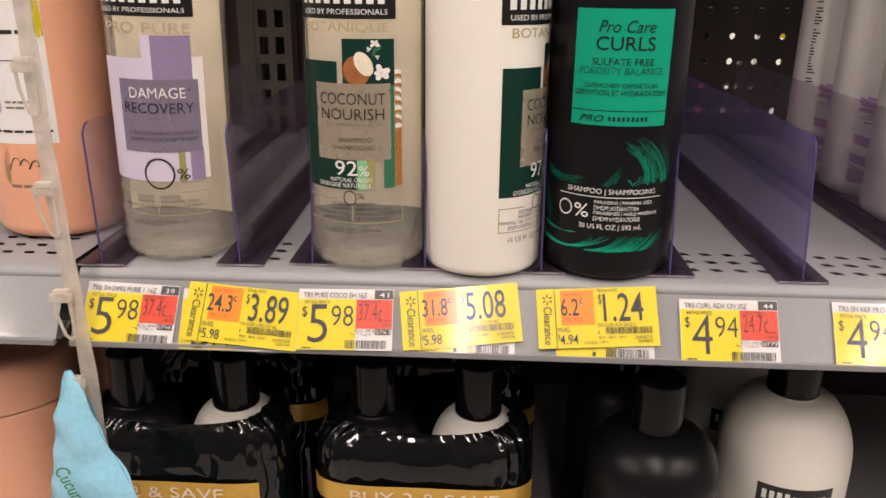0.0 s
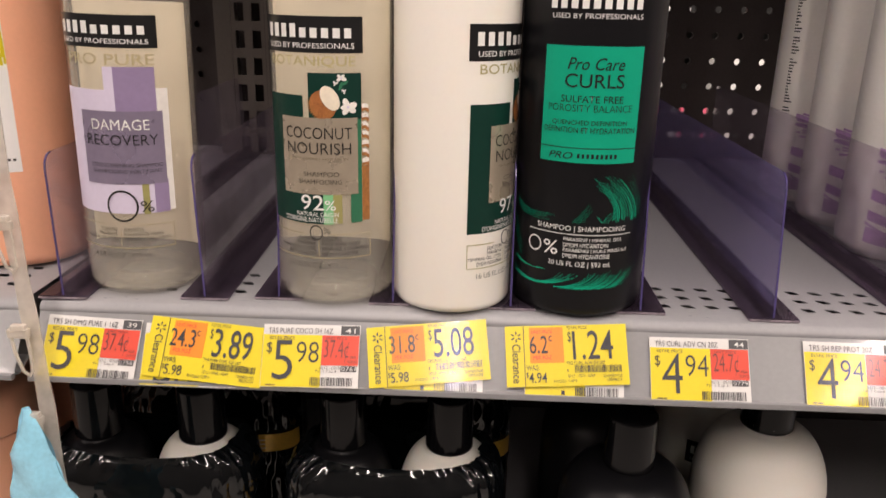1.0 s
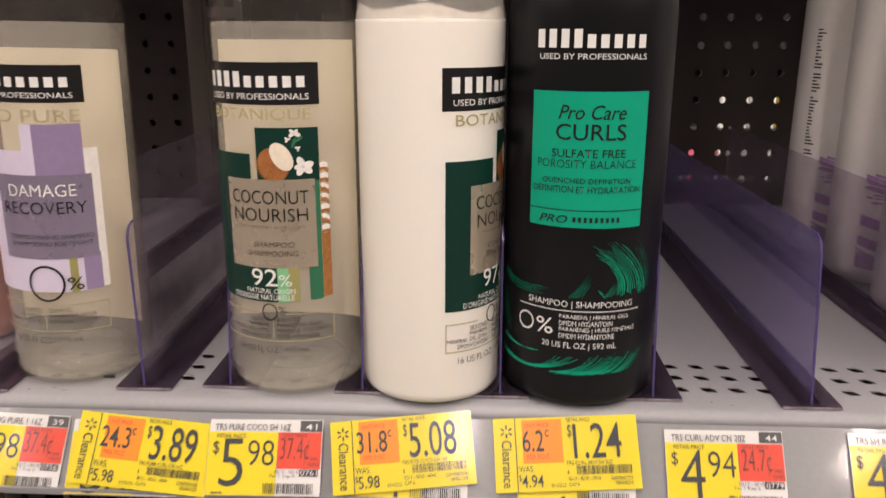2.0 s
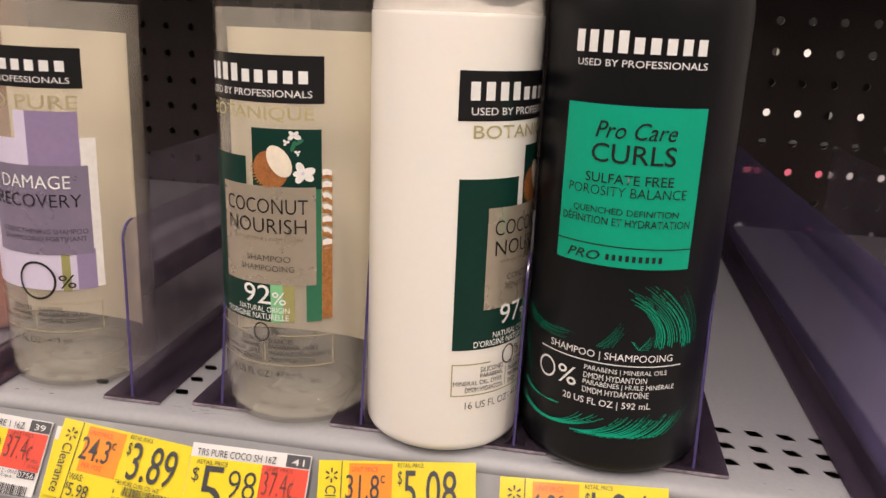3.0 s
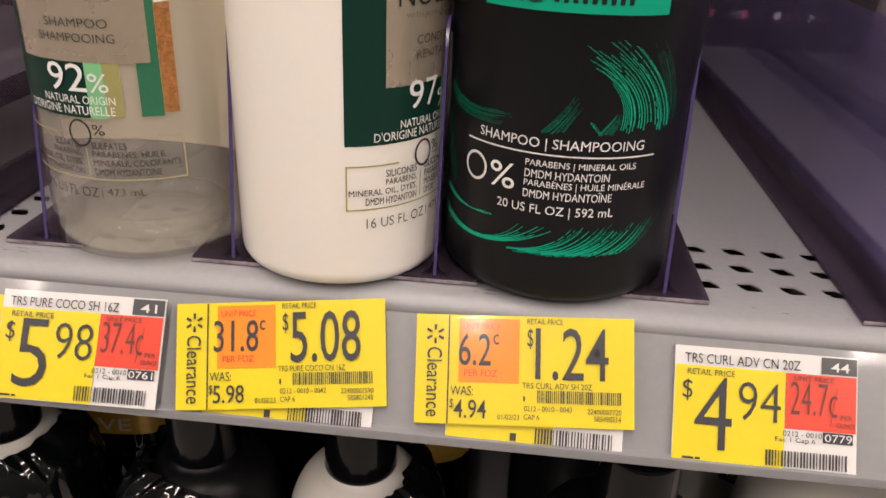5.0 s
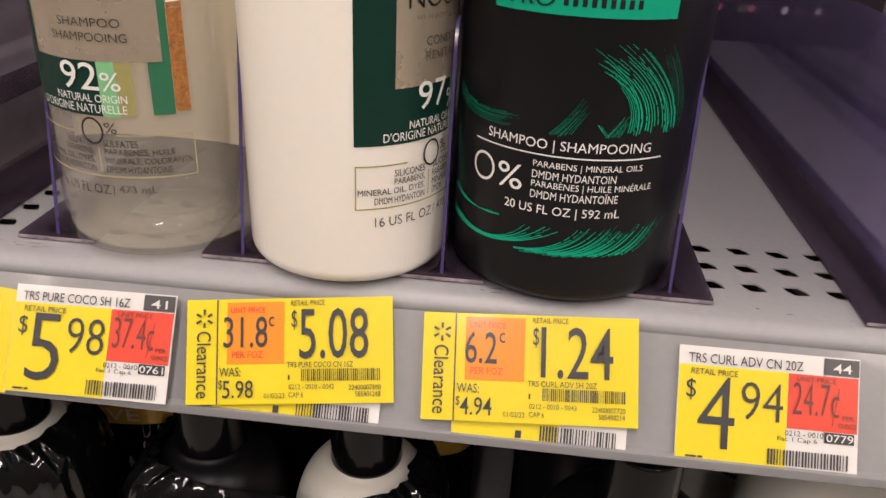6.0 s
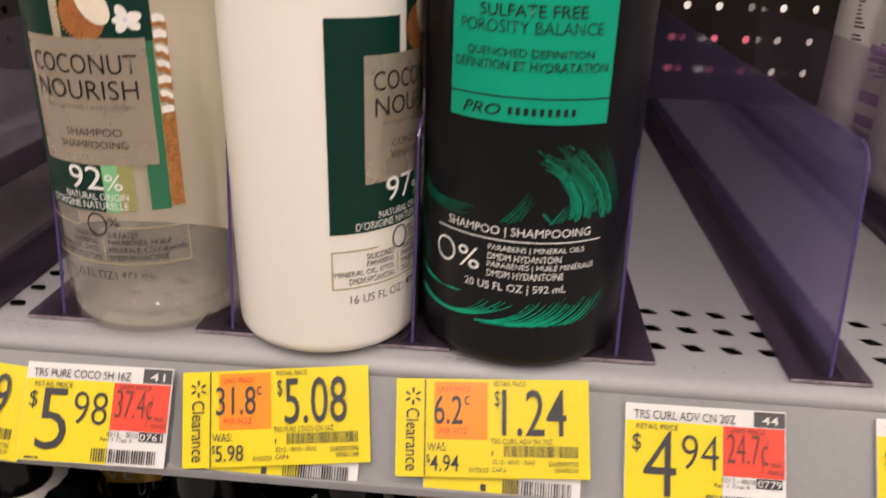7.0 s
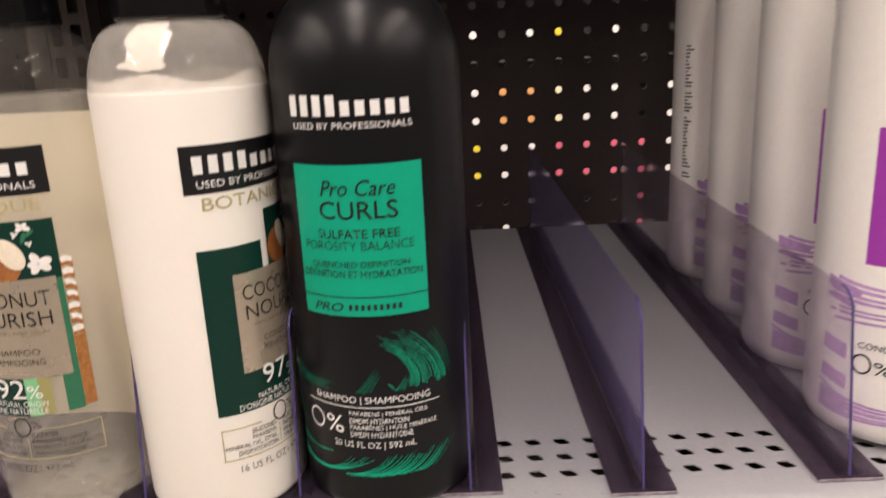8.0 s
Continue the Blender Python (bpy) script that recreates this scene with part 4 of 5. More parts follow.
# lilac-white bottles in a file, going back
def lilac_bottle(place, label):
    root = thing("conditioner_bottle", place, label, "conditioner bottle", "lilac-white bottles in a file")
    r = 0.0365
    v, f = lathe(bottle_profile(r, 0.215, neck=0.0155, z_neck=0.228, base_round=0.010))
    vpart("body", v, f, M_LILAC, root, smooth=True)
    v, f = lathe(cap_profile(0.0160, 0.229, 0.262), 48)
    vpart("cap", v, f, M_CAP, root, "black cap", smooth=True)
    wrap = Wrap(root, r, math.radians(-12.6))
    rng = random.Random(5)
    wrap.rect("purple_panel", -0.0258, 0.0258, 0.0825, 0.1385, M_PURPLE, 0.00016, "purple name panel")
    wrap.put("purple_swirl", brush(rng, ((-0.0410, 0.0760), (-0.0410, 0.0560)), ((-0.0200, 0.0690), (-0.0180, 0.0560)), ((0.0250, 0.0750), (0.0260, 0.0600)), 7, 0.0018, 0.1), M_PURPLE_SOFT, 0.00014, "soft purple swirls")
    wrap.put("purple_swirl", brush(rng, ((-0.0430, 0.0255), (-0.0430, 0.0140)), ((-0.0220, 0.0130), (-0.0200, 0.0090)), ((0.0250, 0.0250), (0.0260, 0.0190)), 6, 0.0018, 0.1), M_PURPLE_SOFT, 0.00014)
    for h0, h1, s1 in ((0.0700, 0.0745, -0.0260), (0.0650, 0.0670, -0.0280), (0.0410, 0.0480, -0.0300), (0.0275, 0.0340, -0.0290), (0.0150, 0.0230, -0.0280)):
        pv, pf = grid_rect(-0.0420, s1, h0, h1)
        wrap.put("purple_swirl", (np.array([(p, q - 0.22 * (p + 0.042)) for p, q in pv]), pf), M_PURPLE_SOFT, 0.00020)
    wrap.text("CONDITIONER", -0.0110, 0.0470, 0.0290, 0.0028, M_INK, 0.0003)
    wrap.put("big_nought", ring(-0.0233, 0.0386, 0.0040, 0.0046, 0.0008), M_INK, 0.0003)
    wrap.text("%", -0.0150, 0.0380, 0.0070, 0.0058, M_INK, 0.0003)
    wrap.put("small_print", word_bars(rng, -0.0080, 0.0180, 0.0400, 0.0022), M_INK, 0.0003)
    wrap.put("small_print", word_bars(rng, -0.0080, 0.0160, 0.0360, 0.0022), M_INK, 0.0003)
    return root


first = lilac_bottle((0.3000, 0.4530, SHELF + 0.001), "white conditioner bottle with purple panel and swirls")
for k in range(1, 4):
    copy_thing(first, pose(0.3000 + 0.0012 * (-1) ** k, 0.4530 + 0.0765 * k, SHELF + 0.001, 0, 0, (22, 27, 33)[k - 1]))
last = [o for o in scene.objects if o.name.startswith("conditioner_bottle") and o.parent is None][-1]
rng = random.Random(8)
side = Wrap(last, 0.0365, math.radians(-100))
side.put("small_print", join(*[grid_rect(0.0, rng.uniform(0.002, 0.0075), h, h + 0.0010) for h in np.arange(0.075, 0.165, 0.0024) if rng.random() > 0.1]), M_INK, 0.0002, "black lines of small print")

# peach bottle on the next bay
root = thing("shampoo_bottle", (-0.2690, 0.4750, SHELF + 0.001), "peach plastic bottle with white label", "shampoo bottle", "peach bottles")
v, f = lathe(bottle_profile(0.0385, 0.215, neck=0.016, z_neck=0.232, base_round=0.008))
vpart("body", v, f, M_PEACH, root, smooth=True)
v, f = lathe(cap_profile(0.0165, 0.233, 0.262), 48)
vpart("cap", v, f, M_PEACH, root, smooth=True)
wrap = Wrap(root, 0.0385, math.radians(2))
wrap.rect("white_label", -0.0260, 0.0205, 0.0590, 0.2000, M_LABEL, 0.00016, "white paper label")
rng = random.Random(21)
wrap.put("small_print", word_bars(rng, -0.0230, 0.0180, 0.0662, 0.0014), M_INKSOFT, 0.0004)
for h, s0, s1 in ((0.0800, -0.0060, 0.0060), (0.0832, -0.0060, 0.0080), (0.0960, -0.0230, -0.0150), (0.1000, -0.0230, -0.0120)):
    wrap.put("small_print", word_bars(rng, s0, s1, h, 0.0012), M_INKFAINT, 0.0004)
wrap.put("round_seal", ring(-0.0150, 0.0810, 0.0062, 0.0062, 0.0006), M_LAV, 0.0004, "small pinkish ring seal")
wrap.rect("fine_rule", -0.0240, 0.0140, 0.1062, 0.1066, M_INK, 0.0004)
for h, s0, s1 in ((0.1150, -0.0200, -0.0140), (0.1220, -0.0200, 0.0120)):
    wrap.put("large_print", word_bars(rng, s0, s1, h, 0.0022), M_INKSOFT, 0.0004)
wrap.put("large_print", brush(rng, ((-0.0140, 0.1420), (-0.0040, 0.1430)), ((-0.0120, 0.1480), (0.0030, 0.1490)), ((-0.0150, 0.1520), (0.0020, 0.1400)), 3, 0.0012, 0.0), M_INK, 0.0004)
wrap.put("drawn_leaf", brush(rng, ((0.0110, 0.1300), (0.0140, 0.1290)), ((0.0180, 0.1350), (0.0190, 0.1330)), ((0.0130, 0.1500), (0.0160, 0.1480)), 4, 0.0008, 0.1), M_GOLD, 0.0005)
wrap.put("drawn_leaf", brush(rng, ((0.0170, 0.1180), (0.0200, 0.1150)), ((0.0150, 0.1500), (0.0190, 0.1500)), ((0.0140, 0.1800), (0.0190, 0.1780)), 5, 0.0014, 0.05), M_YELLOW, 0.0005)
wrap.put("drawn_leaf", brush(rng, ((-0.0130, 0.0340), (-0.0110, 0.0340)), ((-0.0160, 0.0420), (-0.0120, 0.0440)), ((-0.0120, 0.0560), (-0.0100, 0.0560)), 4, 0.0009, 0.1), M_GOLD, 0.0003)
wrap.put("script_mark", brush(rng, ((-0.0110, 0.0430), (0.0080, 0.0440)), ((-0.0060, 0.0580), (0.0120, 0.0520)), ((-0.0020, 0.0440), (0.0140, 0.0450)), 4, 0.0009, 0.0), M_INKSOFT, 0.0003, "dark script lettering")
wrap.put("small_print", word_bars(rng, -0.0110, 0.0040, 0.0335, 0.0018), M_INKFAINT, 0.0003)


# ---- price tags in the channel ----
def tag_pose(x, v, turn=0.0, out=0.0008):
    p = LIP_0 + Vector((x, 0, 0)) + LIP_V * v + LIP_N * out
    m = Matrix(((1, 0, 0), (0, LIP_V.y, LIP_N.y), (0, LIP_V.z, LIP_N.z))).to_4x4()
    return Matrix.Translation(p) @ m @ pose(0, 0, 0, 0, 0, turn)


def paper(name, x0, x1, y0, y1, material, place, label, group):
    """A thin card, its corner at the upper left, slightly bowed."""
    nx, verts, faces = 14, [], []
    for z in (0.0, -0.0003):
        for i in range(nx + 1):
            for y in (y0, y1):
                t = i / nx
                verts.append((x0 + (x1 - x0) * t, y, z))
    k = 2 * (nx + 1)
    for i in range(nx):
        a = 2 * i
        faces += [(a, a + 2, a + 3, a + 1), (k + a, k + a + 1, k + a + 3, k + a + 2), (a, k + a, k + a + 2, a + 2), (a + 1, a + 3, k + a + 3, k + a + 1)]
    faces += [(0, 1, k + 1, k), (2 * nx, k + 2 * nx, k + 2 * nx + 1, 2 * nx + 1)]
    ob = vpart(name, verts, faces, material)
    ob.matrix_world = place
    return tagged(ob, label, "price tag", group)


W_TAG, H_TAG = 0.0515, 0.0330


def shelf_tag(x, v, turn, title, number, dollars, cents, unit, code, seed, hidden=False, out=0.0008):
    ob = paper("price_tag", 0, W_TAG, -H_TAG, 0, M_PAPER, tag_pose(x, v, turn, out), "yellow and white shelf price tag with red unit price" if not hidden else "shelf price tag mostly hidden behind a clearance tag", "shelf price tags")
    flat, rng = Flat(ob), random.Random(seed)
    flat.rect("yellow_field", 0.0002, 0.0314, -H_TAG + 0.0002, -0.0055, M_YELLOW, 0.0002)
    tagged(flat.put("bar_code", bars(rng, 0.0262, 0.0490, -H_TAG + 0.0010, -0.0276, 26), M_TAGINK, 0.0006), kind="stuff")
    if hidden:
        if dollars:
            flat.text(dollars, 0.0124, -0.0226, 0.0100, 0.0200, M_TAGINK)
        flat.rect("print_mark", 0.0190, 0.0208, -H_TAG + 0.0012, -H_TAG + 0.0034, M_TAGINK, 0.0006)
        return ob
    flat.rect("red_field", 0.0315, W_TAG - 0.0004, -0.0214, -0.0056, M_RED, 0.00025, "red unit price field")
    flat.rect("number_box", 0.0413, W_TAG - 0.0003, -0.0052, -0.0004, M_TAGGREY, 0.0003)
    flat.text(number, 0.0464, -0.0031, 0.0052, 0.0026, M_PAPER, 0.0006, bold=0.02)
    wide = 0.00172 * len(title)
    flat.text(title, 0.0027 + wide / 2, -0.0034, wide, 0.0028, M_TAGINK)
    flat.text("RETAIL PRICE", 0.0103, -0.0073, 0.0134, 0.0017, M_TAGINK)
    flat.text("$", 0.0038, -0.0127, 0.0028, 0.0062, M_TAGINK, bold=-0.01)
    flat.text(dollars, 0.0113, -0.0188, 0.0105, 0.0206, M_TAGINK, bold=-0.02)
    flat.text(cents, 0.0242, -0.0146, 0.0118, 0.0110, M_TAGINK, bold=-0.03)
    flat.text("UNIT PRICE", 0.0392, -0.0069, 0.0110, 0.0014, M_UNITINK)
    flat.text(unit, 0.0393, -0.0138, 0.0130, 0.0118, M_UNITINK, bold=-0.03)
    flat.text("PER", 0.0484, -0.0171, 0.0032, 0.0013, M_UNITINK)
    flat.text("OUNCE", 0.0482, -0.0193, 0.0051, 0.0014, M_UNITINK)
    flat.text("0212 - 0010", 0.0363, -0.0227, 0.0108, 0.0015, M_TAGINK)
    flat.text("Fac 1 Cap 6", 0.0344, -0.0246, 0.0111, 0.0016, M_TAGINK)
    flat.rect("number_box", 0.0420, 0.0503, -0.0246, -0.0216, M_TAGINK, 0.0004)
    flat.text(code, 0.0462, -0.0231, 0.0075, 0.0022, M_PAPER, 0.0007, bold=0.01)
    flat.put("print_mark", word_bars(rng, 0.0030, 0.0080, -0.0318, 0.0006), M_TAGINK, 0.0006)
    return ob


W_CLR, H_CLR = 0.0637, 0.0318


def clearance_tag(x, v, turn, unit, price, was, title, codes, seed):
    ob = paper("clearance_tag", 0, W_CLR, -H_CLR, 0, M_YELLOW, tag_pose(x, v, turn, 0.0026), "bright yellow clearance tag with orange unit price, stuck on askew", "yellow clearance tags")
    flat, rng = Flat(ob), random.Random(seed)
    flat.rect("upright_rule", 0.0095, 0.0099, -H_CLR, -0.0002, M_TAGINK, 0.0003)
    rays = []
    for k in range(6):
        a = math.radians(90 + 60 * k)
        c, s = math.cos(a), math.sin(a)
        rays.append(polygon([(0.0057 + c * q - s * w, -0.0058 + s * q + c * w) for q, w in ((0.0011, -0.0003), (0.0028, -0.0004), (0.0028, 0.0004), (0.0011, 0.0003))]))
    flat.put("spark_mark", join(*rays), M_TAGINK, 0.0006)
    word, faces = glyphs("Clearance", 0.0202, 0.0044, 0.015)
    flat.put("lettering", (np.stack([word[:, 1] + 0.0056, -word[:, 0] - 0.0198], 1), faces), M_TAGINK, 0.0006)
    long = len(unit) > 3
    flat.rect("orange_field", 0.0127, 0.0304, -0.0197, -0.0010, M_ORANGE, 0.00025, "orange unit price field")
    flat.text("UNIT PRICE", 0.0193, -0.0034, 0.0107, 0.0018, M_RED)
    flat.text(unit, 0.0185 if long else 0.0174, -0.0101, 0.0136 if long else 0.0094, 0.0094, M_TAGINK, bold=0.008)
    flat.text("c", 0.0266 if long else 0.0236, -0.0070, 0.0017, 0.0030, M_TAGINK)
    flat.text("PER FOZ", 0.0192, -0.0169, 0.0096, 0.0020, M_RED)
    flat.text("WAS:", 0.0138, -0.0221, 0.0066, 0.0027, M_TAGINK)
    flat.text("$", 0.0109, -0.0260, 0.0012, 0.0030, M_TAGINK)
    flat.text(was, 0.0163, -0.0273, 0.0094, 0.0053, M_TAGINK, bold=0.008)
    flat.text("RETAIL PRICE", 0.0378, -0.0015, 0.0104, 0.0016, M_TAGINK)
    flat.text("$", 0.0336, -0.0066, 0.0017, 0.0060, M_TAGINK)
    flat.text(price, 0.0457, -0.0108, 0.0211, 0.0152, M_TAGINK, bold=0.010)
    flat.text(title, 0.0415, -0.0201, 0.0202, 0.0017, M_TAGINK)
    flat.text("1", 0.0320, -0.0239, 0.0005, 0.0015, M_TAGINK)
    tagged(flat.put("bar_code", bars(rng, 0.0358, 0.0600, -0.0250, -0.0214, 40), M_TAGINK, 0.0006), kind="stuff")
    flat.text("0212 - 0010 - " + codes[0], 0.0389, -0.0267, 0.0138, 0.0015, M_TAGINK)
    flat.text("CAP 6", 0.0342, -0.0291, 0.0045, 0.0015, M_TAGINK)
    flat.text(codes[1], 0.0551, -0.0270, 0.0097, 0.0015, M_TAGINK)
    flat.text(codes[2], 0.0560, -0.0290, 0.0076, 0.0015, M_TAGINK)
    flat.text("01/02/23", 0.0275, -0.0293, 0.0063, 0.0015, M_TAGINK)
    return ob


shelf_tag(-0.2147, 0.0012, -2.0, "TRS SH DMG PURE 1 16Z", "39", "5", "98", "37.4¢", "0756", 1)
shelf_tag(-0.1610, -0.0016, 0.0, "", "", "5", "", "", "", 2, hidden=True)
shelf_tag(-0.0965, -0.0004, 0.9, "TRS PURE COCO SH 16Z", "41", "5", "98", "37.4¢", "0761", 3, out=0.0036)
shelf_tag(-0.0310, 0.0000, 0.0, "", "", "", "", "", "", 4, hidden=True)
shelf_tag(0.0424, 0.0002, 0.0, "", "", "", "", "", "", 5, hidden=True)
shelf_tag(0.1076, 0.0004, 0.4, "TRS CURL ADV CN 20Z", "44", "4", "94", "24.7¢", "0779", 6)
shelf_tag(0.1876, 0.0010, -0.5, "TRS SH REP PROT 20Z", "46", "4", "94", "24.7¢", "0781", 7)
clearance_tag(-0.1572, 0.0022, -4.4, "24.3", "3.89", "5.98", "TRS PURE CURL CN 16Z", ("0039", "22400007585", "585501239"), 8)
clearance_tag(-0.0421, -0.0006, 6.4, "31.8", "5.08", "5.98", "TRS PURE COCO CN 16Z", ("0042", "22400007590", "585801248"), 9)
clearance_tag(0.0313, 0.0028, 3.4, "6.2", "1.24", "4.94", "TRS CURL ADV SH 20Z", ("0043", "22400007720", "585498214"), 10)


# ---- lower shelf ----
def twin_pack(x, y, label, band_shift=0.0, band_drop=0.0):
    root = thing("twin_pack", (x, y, LOWER), label, "twin pack", "shrink-wrapped twin packs")
    for k, (dx, material, what) in enumerate(((-0.0335, M_MATT, "dark bottle"), (0.0345, M_WHITE, "white bottle"))):
        v, f = lathe([(rr, z) for rr, z in bottle_profile(0.0322, 0.176, neck=0.0150, z_neck=0.192)], 48)
        body = vpart("bottle", [(p[0] + dx, p[1], p[2]) for p in v], f, material, root, what, smooth=True)
        v, f = lathe(cap_profile(0.0152, 0.1925, 0.229), 40)
        vpart("cap", [(p[0] + dx, p[1], p[2]) for p in v], f, M_CAP, body, "glossy black cap", smooth=True)
    # shrink film: lofted round the pair, open at the top, creased
    rings = ((0.985, 0.001), (1.0, 0.006), (1.0, 0.06), (1.0, 0.11), (1.0, 0.135), (1.0, 0.152), (1.0, 0.162), (0.992, 0.170), (0.975, 0.177), (0.950, 0.1815), (0.915, 0.1855), (0.870, 0.1890), (0.825, 0.1915), (0.785, 0.1930))
    n, verts, faces = 150, [], []
    fine = []
    for (s0, z0), (s1, z1) in zip(rings, rings[1:]):
        steps = max(1, int((z1 - z0) / 0.004)) if z0 > 0.1 else 1
        fine += [(s0 + (s1 - s0) * k / steps, z0 + (z1 - z0) * k / steps) for k in range(steps)]
    rings = tuple(fine) + rings[-1:]
    for i, (s, z) in enumerate(rings):
        for k in range(n):
            a = 2 * math.pi * k / n
            c, d = math.cos(a), math.sin(a)
            e = 2 / 3.2
            px = 0.0690 * s * math.copysign(abs(c) ** e, c)
            py = (0.0345 * (s if s > 0.97 else s * 0.96)) * math.copysign(abs(d) ** e, d)
            sag = -0.004 * max(0, 1 - (px / 0.055) ** 2) * max(0, (z - 0.17) / 0.028)
            q = Vector((px, py, z + sag))
            w = 0.0012 * noise.noise(q * 55 + Vector((x * 90, 0, 0))) + 0.0006 * noise.noise(q * 170)
            crease = 0.0021 * (1 - 2.2 * abs(noise.noise(Vector((a * 7, z * 75, x * 40))))) * (1.2 if abs(px) > 0.045 else 0.55)
            verts.append(q + Vector((c, d, 0.4)) * (w + crease))
    for i in range(len(rings) - 1):
        for k in range(n):
            j = (k + 1) % n
            faces.append((i * n + k, i * n + j, (i + 1) * n + j, (i + 1) * n + k))
    vpart("shrink_film", verts, faces, M_FILM, root, "creased glossy black shrink film", smooth=True)
    # promotion band across the front
    def band_point(u, z, lift):
        px = 0.0705 * u
        e = 3.2
        py = -0.0362 * (1 - min(1, abs(px) / 0.0718) ** e) ** (1 / e)
        return (px, py - 0.0012 - lift, z - 0.004 * (u * u) + 0.004 - band_drop)
    m = 40
    bv = [band_point(-1 + (2 + band_shift / 0.0705) * i / m, z, 0.0006) for i in range(m + 1) for z in (0.1412, 0.1556)]
    band = vpart("promotion_band", bv, [(2 * i, 2 * i + 2, 2 * i + 3, 2 * i + 1) for i in range(m)], M_BANDGOLD, root, "gold promotion band", smooth=True)
    word, wf = glyphs("BUY 2 & SAVE", 0.094, 0.0080, 0.012)
    vpart("lettering", [band_point((p[0] + 0.002 + band_shift) / 0.0705, 0.1482 + p[1], 0.0016) for p in word], wf, M_CREAM, band)
    return root


for x, y, shift, drop in ((-0.1925, 0.4480, -0.0150, 0.0045), (-0.0325, 0.4470, 0, 0.001), (-0.1850, 0.5450, 0, 0.004), (-0.0250, 0.5450, 0, 0.004)):
    twin_pack(x, y, "two bottles in creased black shrink film with a gold promotion band", shift, drop)

for x, y, group in ((0.1118, 0.4260, "lower dark bottles"), (0.1080, 0.5080, "lower dark bottles")):
    black_bottle("shampoo_bottle", (x, y, LOWER, 0, 0, 12), "matt black shampoo bottle with black cap", group, r=0.0405, z_neck=0.1985)
for x, y in ((0.2088, 0.4680), (0.2040, 0.5580)):
    root = thing("conditioner_bottle", (x, y, LOWER), "white conditioner bottle with black cap", "conditioner bottle", "lower white bottles")
    v, f = lathe(bottle_profile(0.0425, 0.184, neck=0.0165, z_neck=0.2045, dome=0.026))
    vpart("body", v, f, M_WHITE, root, smooth=True)
    v, f = lathe(cap_profile(0.0165, 0.2045, 0.240), 48)
    vpart("cap", v, f, M_CAP, root, "glossy black cap", smooth=True)
    wrap = Wrap(root, 0.0425, math.radians(-6))
    brand_patch(wrap, -0.0240, 0.0240, 0.1380, 0.1560)

# peach tubs on the lower shelf of the next bay
for x, y, h in ((-0.3300, 0.4720, 0.221), (-0.3020, 0.5700, 0.226)):
    root = thing("hair_mask_tub", (x, y, LOWER), "large peach plastic tub with rounded lid", "tub", "peach tubs")
    v, f = lathe(rounded([(0.0006, 0.0005), (0.050, 0.0005), (0.0505, 0.10), (0.0505, h - 0.034), (0.0006, h - 0.034)], 0.005), close_top=False)
    vpart("body", v, f, M_PEACH, root, smooth=True)
    v, f = lathe(rounded([(0.0506, h - 0.034), (0.0520, h - 0.033), (0.0520, h), (0.0006, h + 0.003)], 0.010), close_bottom=False)
    vpart("lid", v, f, M_PEACH, root, "peach lid", smooth=True)

# ---- hanging strip with pouches ----
SX, SY = -0.2152, 0.3655
root = thing("hanging_merchandise_strip", (SX, SY, 1.06), "milky plastic hanging strip with clips", "merchandise strip")
verts, faces, n = [], [], 40
for i in range(n + 1):
    z = 0.02 + 0.715 * i / n
    w = 0.0042 + 0.0004 * math.sin(i * 2.1)
    y = 0.0012 * math.sin(i * 0.5)
    x = 0.0010 * math.sin(i * 0.33) + 0.0060 * (1 - i / n) ** 2
    verts += [(x - w, y, z), (x + w, y, z), (x + w, y + 0.0008, z), (x - w, y + 0.0008, z)]
    if i:
        a, b = 4 * i - 4, 4 * i
        faces += [(a + k, a + (k + 1) % 4, b + (k + 1) % 4, b + k) for k in range(4)]
vpart("strip", verts, faces, M_STRIP, root)
def clip(z):
    """A bent wire-like plastic loop on a small block, hanging askew from the strip."""
    bm = bmesh.new()
    box(bm, -0.0060, 0.0050, -0.0042, -0.0006, z - 0.0022, z + 0.0026, 0.0010)
    box(bm, -0.0034, 0.0040, -0.0048, -0.0012, z + 0.0024, z + 0.0052, 0.0008)
    pts = [(-0.0048, 0.0), (-0.0040, -0.010), (-0.0010, -0.021), (0.0022, -0.0235), (0.0040, -0.021), (0.0040, -0.009), (0.0034, 0.0)]
    for (xa, za), (xb, zb) in zip(pts, pts[1:]):
        a, b = Vector((xa, -0.0026, z + za)), Vector((xb, -0.0026, z + zb))
        m = Matrix.Translation((a + b) / 2) @ (b - a).to_track_quat("Z", "Y").to_matrix().to_4x4() @ Matrix.Diagonal((0.0012, 0.0012, (b - a).length + 0.0008, 1))
        bmesh.ops.create_cube(bm, size=1, matrix=m)
    return part("clip", bm, M_STRIP, root, "milky plastic clip loop", smooth=False)


for z in (0.085, 0.135, 0.192, 0.252, 0.310):
    clip(z)

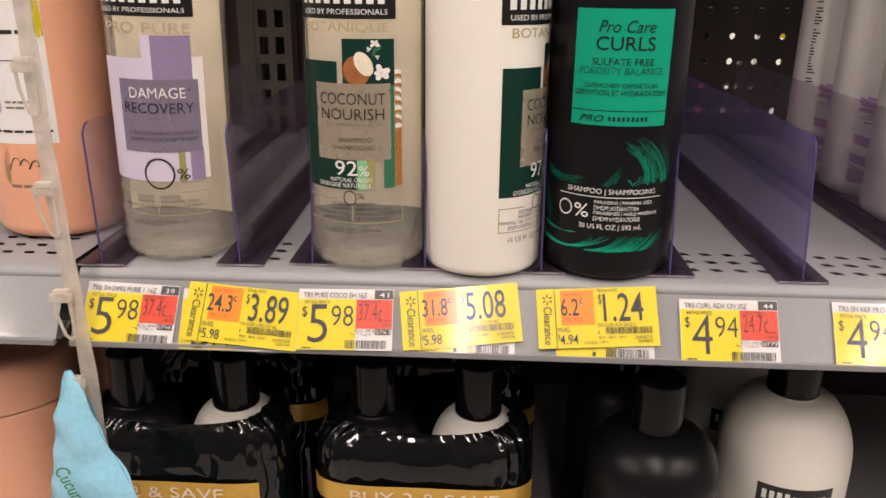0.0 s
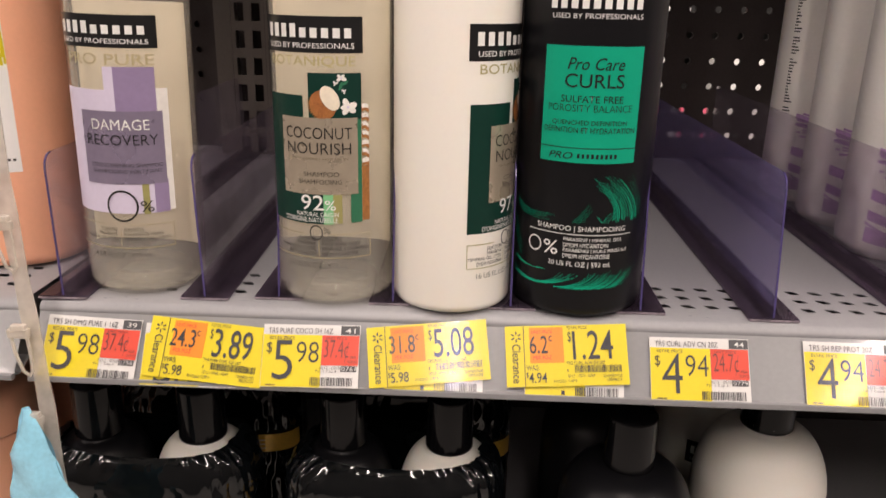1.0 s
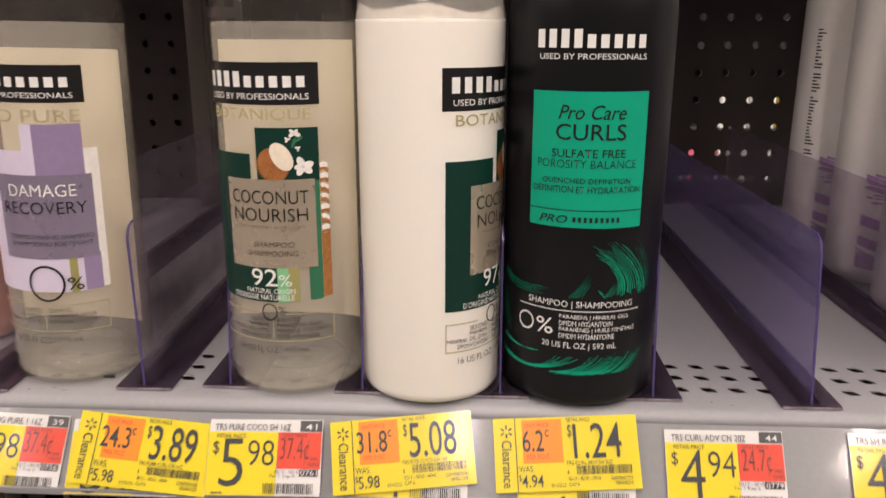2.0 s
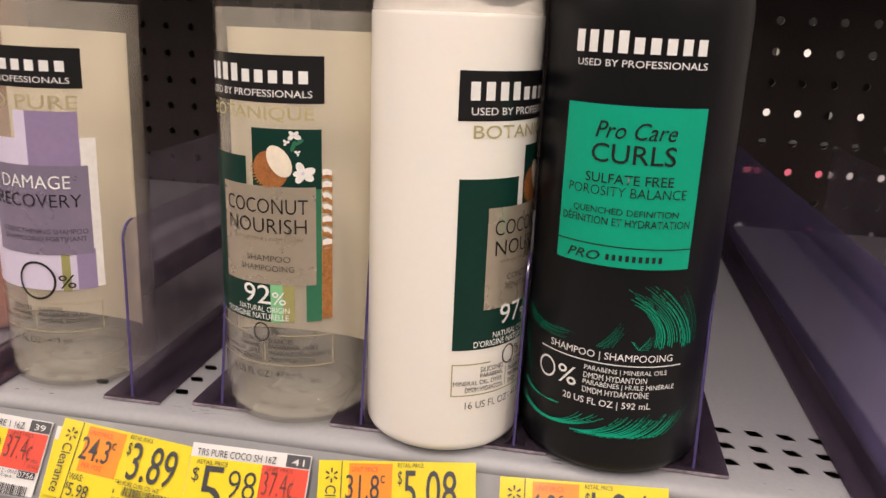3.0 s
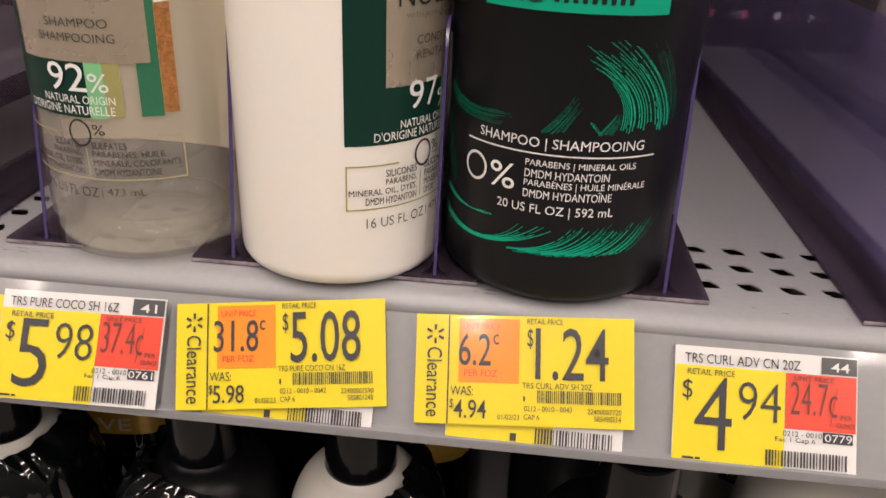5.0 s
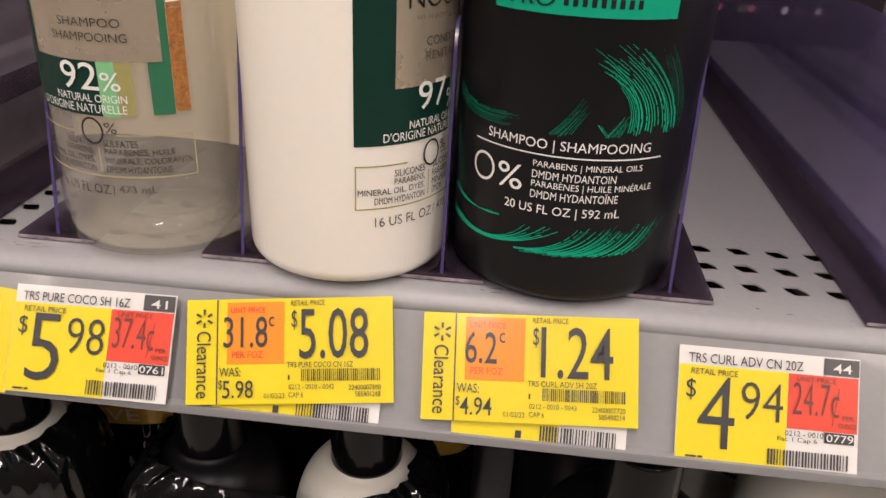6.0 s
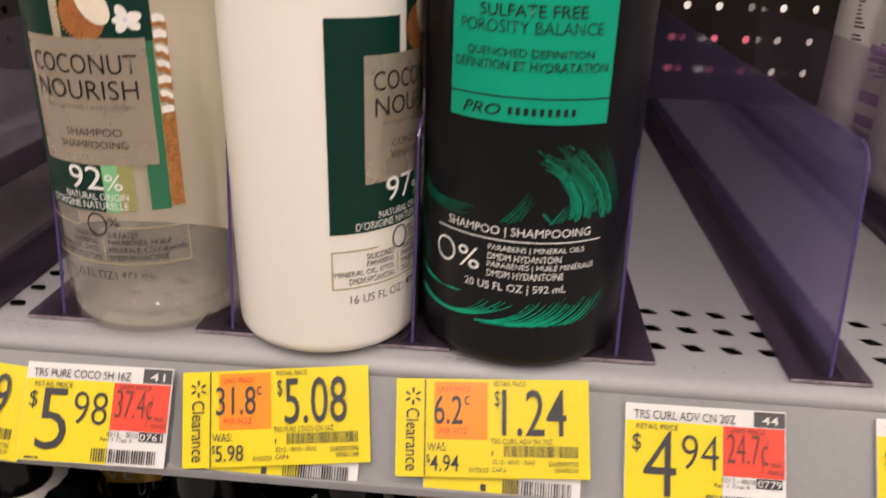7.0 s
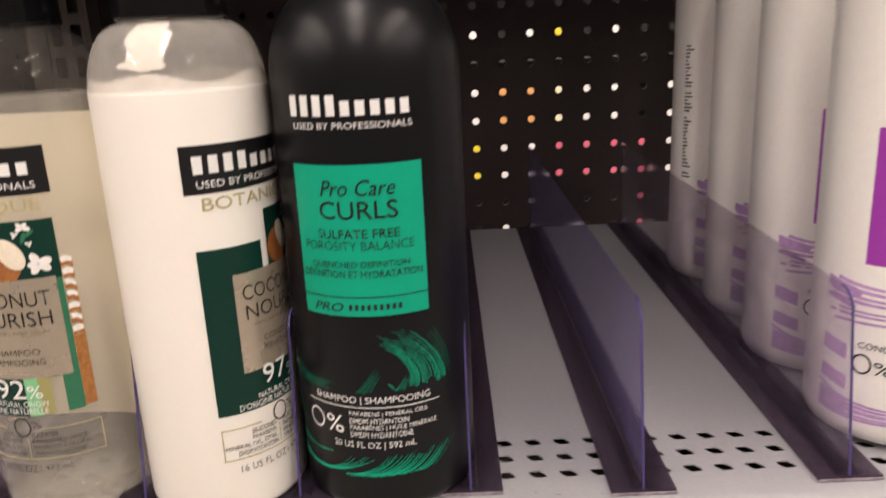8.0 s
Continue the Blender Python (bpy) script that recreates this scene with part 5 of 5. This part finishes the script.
pouch = thing("face_mask_pouch", (SX + 0.001, SY - 0.004, 1.033), "crumpled light blue film pouch hanging on the strip", "pouch")
verts, faces, nu, nv = [], [], 18, 26
for side in (0, 1):
    for j in range(nv + 1):
        t = j / nv
        half = 0.0015 + 0.0300 * min(1.0, (1 - t) * 1.35) ** 0.9
        for i in range(nu + 1):
            u = -1 + 2 * i / nu
            p = Vector((u * half + 0.0030 * math.sin(t * 5) - 0.004 * (1 - t), 0, -0.02 + 0.140 * t))
            belly = (0.0070 * (1 - u * u) * (0.25 + math.sin(math.pi * min(1, t * 0.9 + 0.1)))) * (-1 if side == 0 else 0.6)
            p.y = belly + 0.0030 * noise.noise(p * 70 + Vector((side * 9, 0, 0)))
            p.x += 0.0022 * noise.noise(p * 60 + Vector((3, 1, 7)))
            verts.append(p)
stride = (nu + 1) * (nv + 1)
for side in (0, 1):
    for j in range(nv):
        for i in range(nu):
            a = side * stride + j * (nu + 1) + i
            q = (a, a + 1, a + nu + 2, a + nu + 1)
            faces.append(q if side == 0 else q[::-1])
vpart("film", verts, faces, M_BAG, pouch, smooth=True)
word, wf = glyphs("Cucumber", 0.036, 0.0085, 0.01)
c, s = math.cos(math.radians(-68)), math.sin(math.radians(-68))
vpart("lettering", [(-0.0030 + c * a - s * b, -0.0118, 0.051 + s * a + c * b) for a, b in word], wf, M_BAGINK, pouch)

# ---- beyond the pegboard: the facing shelves of the next aisle ----
FAR = 2.45
far = thing("far_shelving", (0, FAR + 0.35, 0), "shelving across the next aisle, seen through the holes", "shelving", kind="structure")
boxed("back_panel", (-1.0, 2.6, 0.0, 0.03, 0, 2.0), M_DARKSTEEL, far)
for z in (0.55, 0.92, 1.075, 1.28, 1.62):
    boxed("deck", (-1.0, 2.6, -0.36, -0.001, z, z + 0.012), M_DARKSTEEL, far)
rng = random.Random(3)
tones = {"white": (0.88, 0.87, 0.85), "yellow": (0.88, 0.70, 0.05), "pink": (0.80, 0.16, 0.25), "orange": (0.82, 0.40, 0.14), "green": (0.15, 0.50, 0.35), "cream": (0.85, 0.80, 0.55)}
mats = {k: paint(k + "_carton", c, 0.5, var=0.06) for k, c in tones.items()}
tiers = (
    (1.087, 0.128, ("white", "white", "green", "white", "cream", "white", "orange", "orange", "cream", "white", "white", "", "white", "white", "yellow", "white", "green", "white", "cream", "white", "white", "pink", "white", "white")),
    (0.932, 0.125, ("white", "pink", "white", "", "white", "yellow", "white", "white", "pink", "pink", "pink", "pink", "white", "white", "", "white", "pink", "white", "white", "", "yellow", "white", "", "white")),
    (0.562, 0.30, ("", "white", "", "", "pink", "", "white", "white", "", "", "", "pink", "", "", "white", "", "", "", "white", "", "", "", "pink", "")),
    (1.292, 0.09, ("", "", "yellow", "", "", "white", "", "white", "yellow", "", "white", "", "", "", "", "white", "", "", "yellow", "", "", "white", "", "")),
)
for z, height, row in tiers:
    for k, name in enumerate(row):
        if name:
            w = 0.084 * rng.uniform(0.80, 0.96)
            ob = boxed("carton", (-w / 2, w / 2, 0, 0.10, 0, height * rng.uniform(0.86, 1.0)), mats[name], None, "", 0.003)
            ob.matrix_world = pose(0.268 + 0.084 * (k - 6), FAR, z)
            tagged(ob, "plain %s carton on the far shelf" % name, "carton", "far cartons")
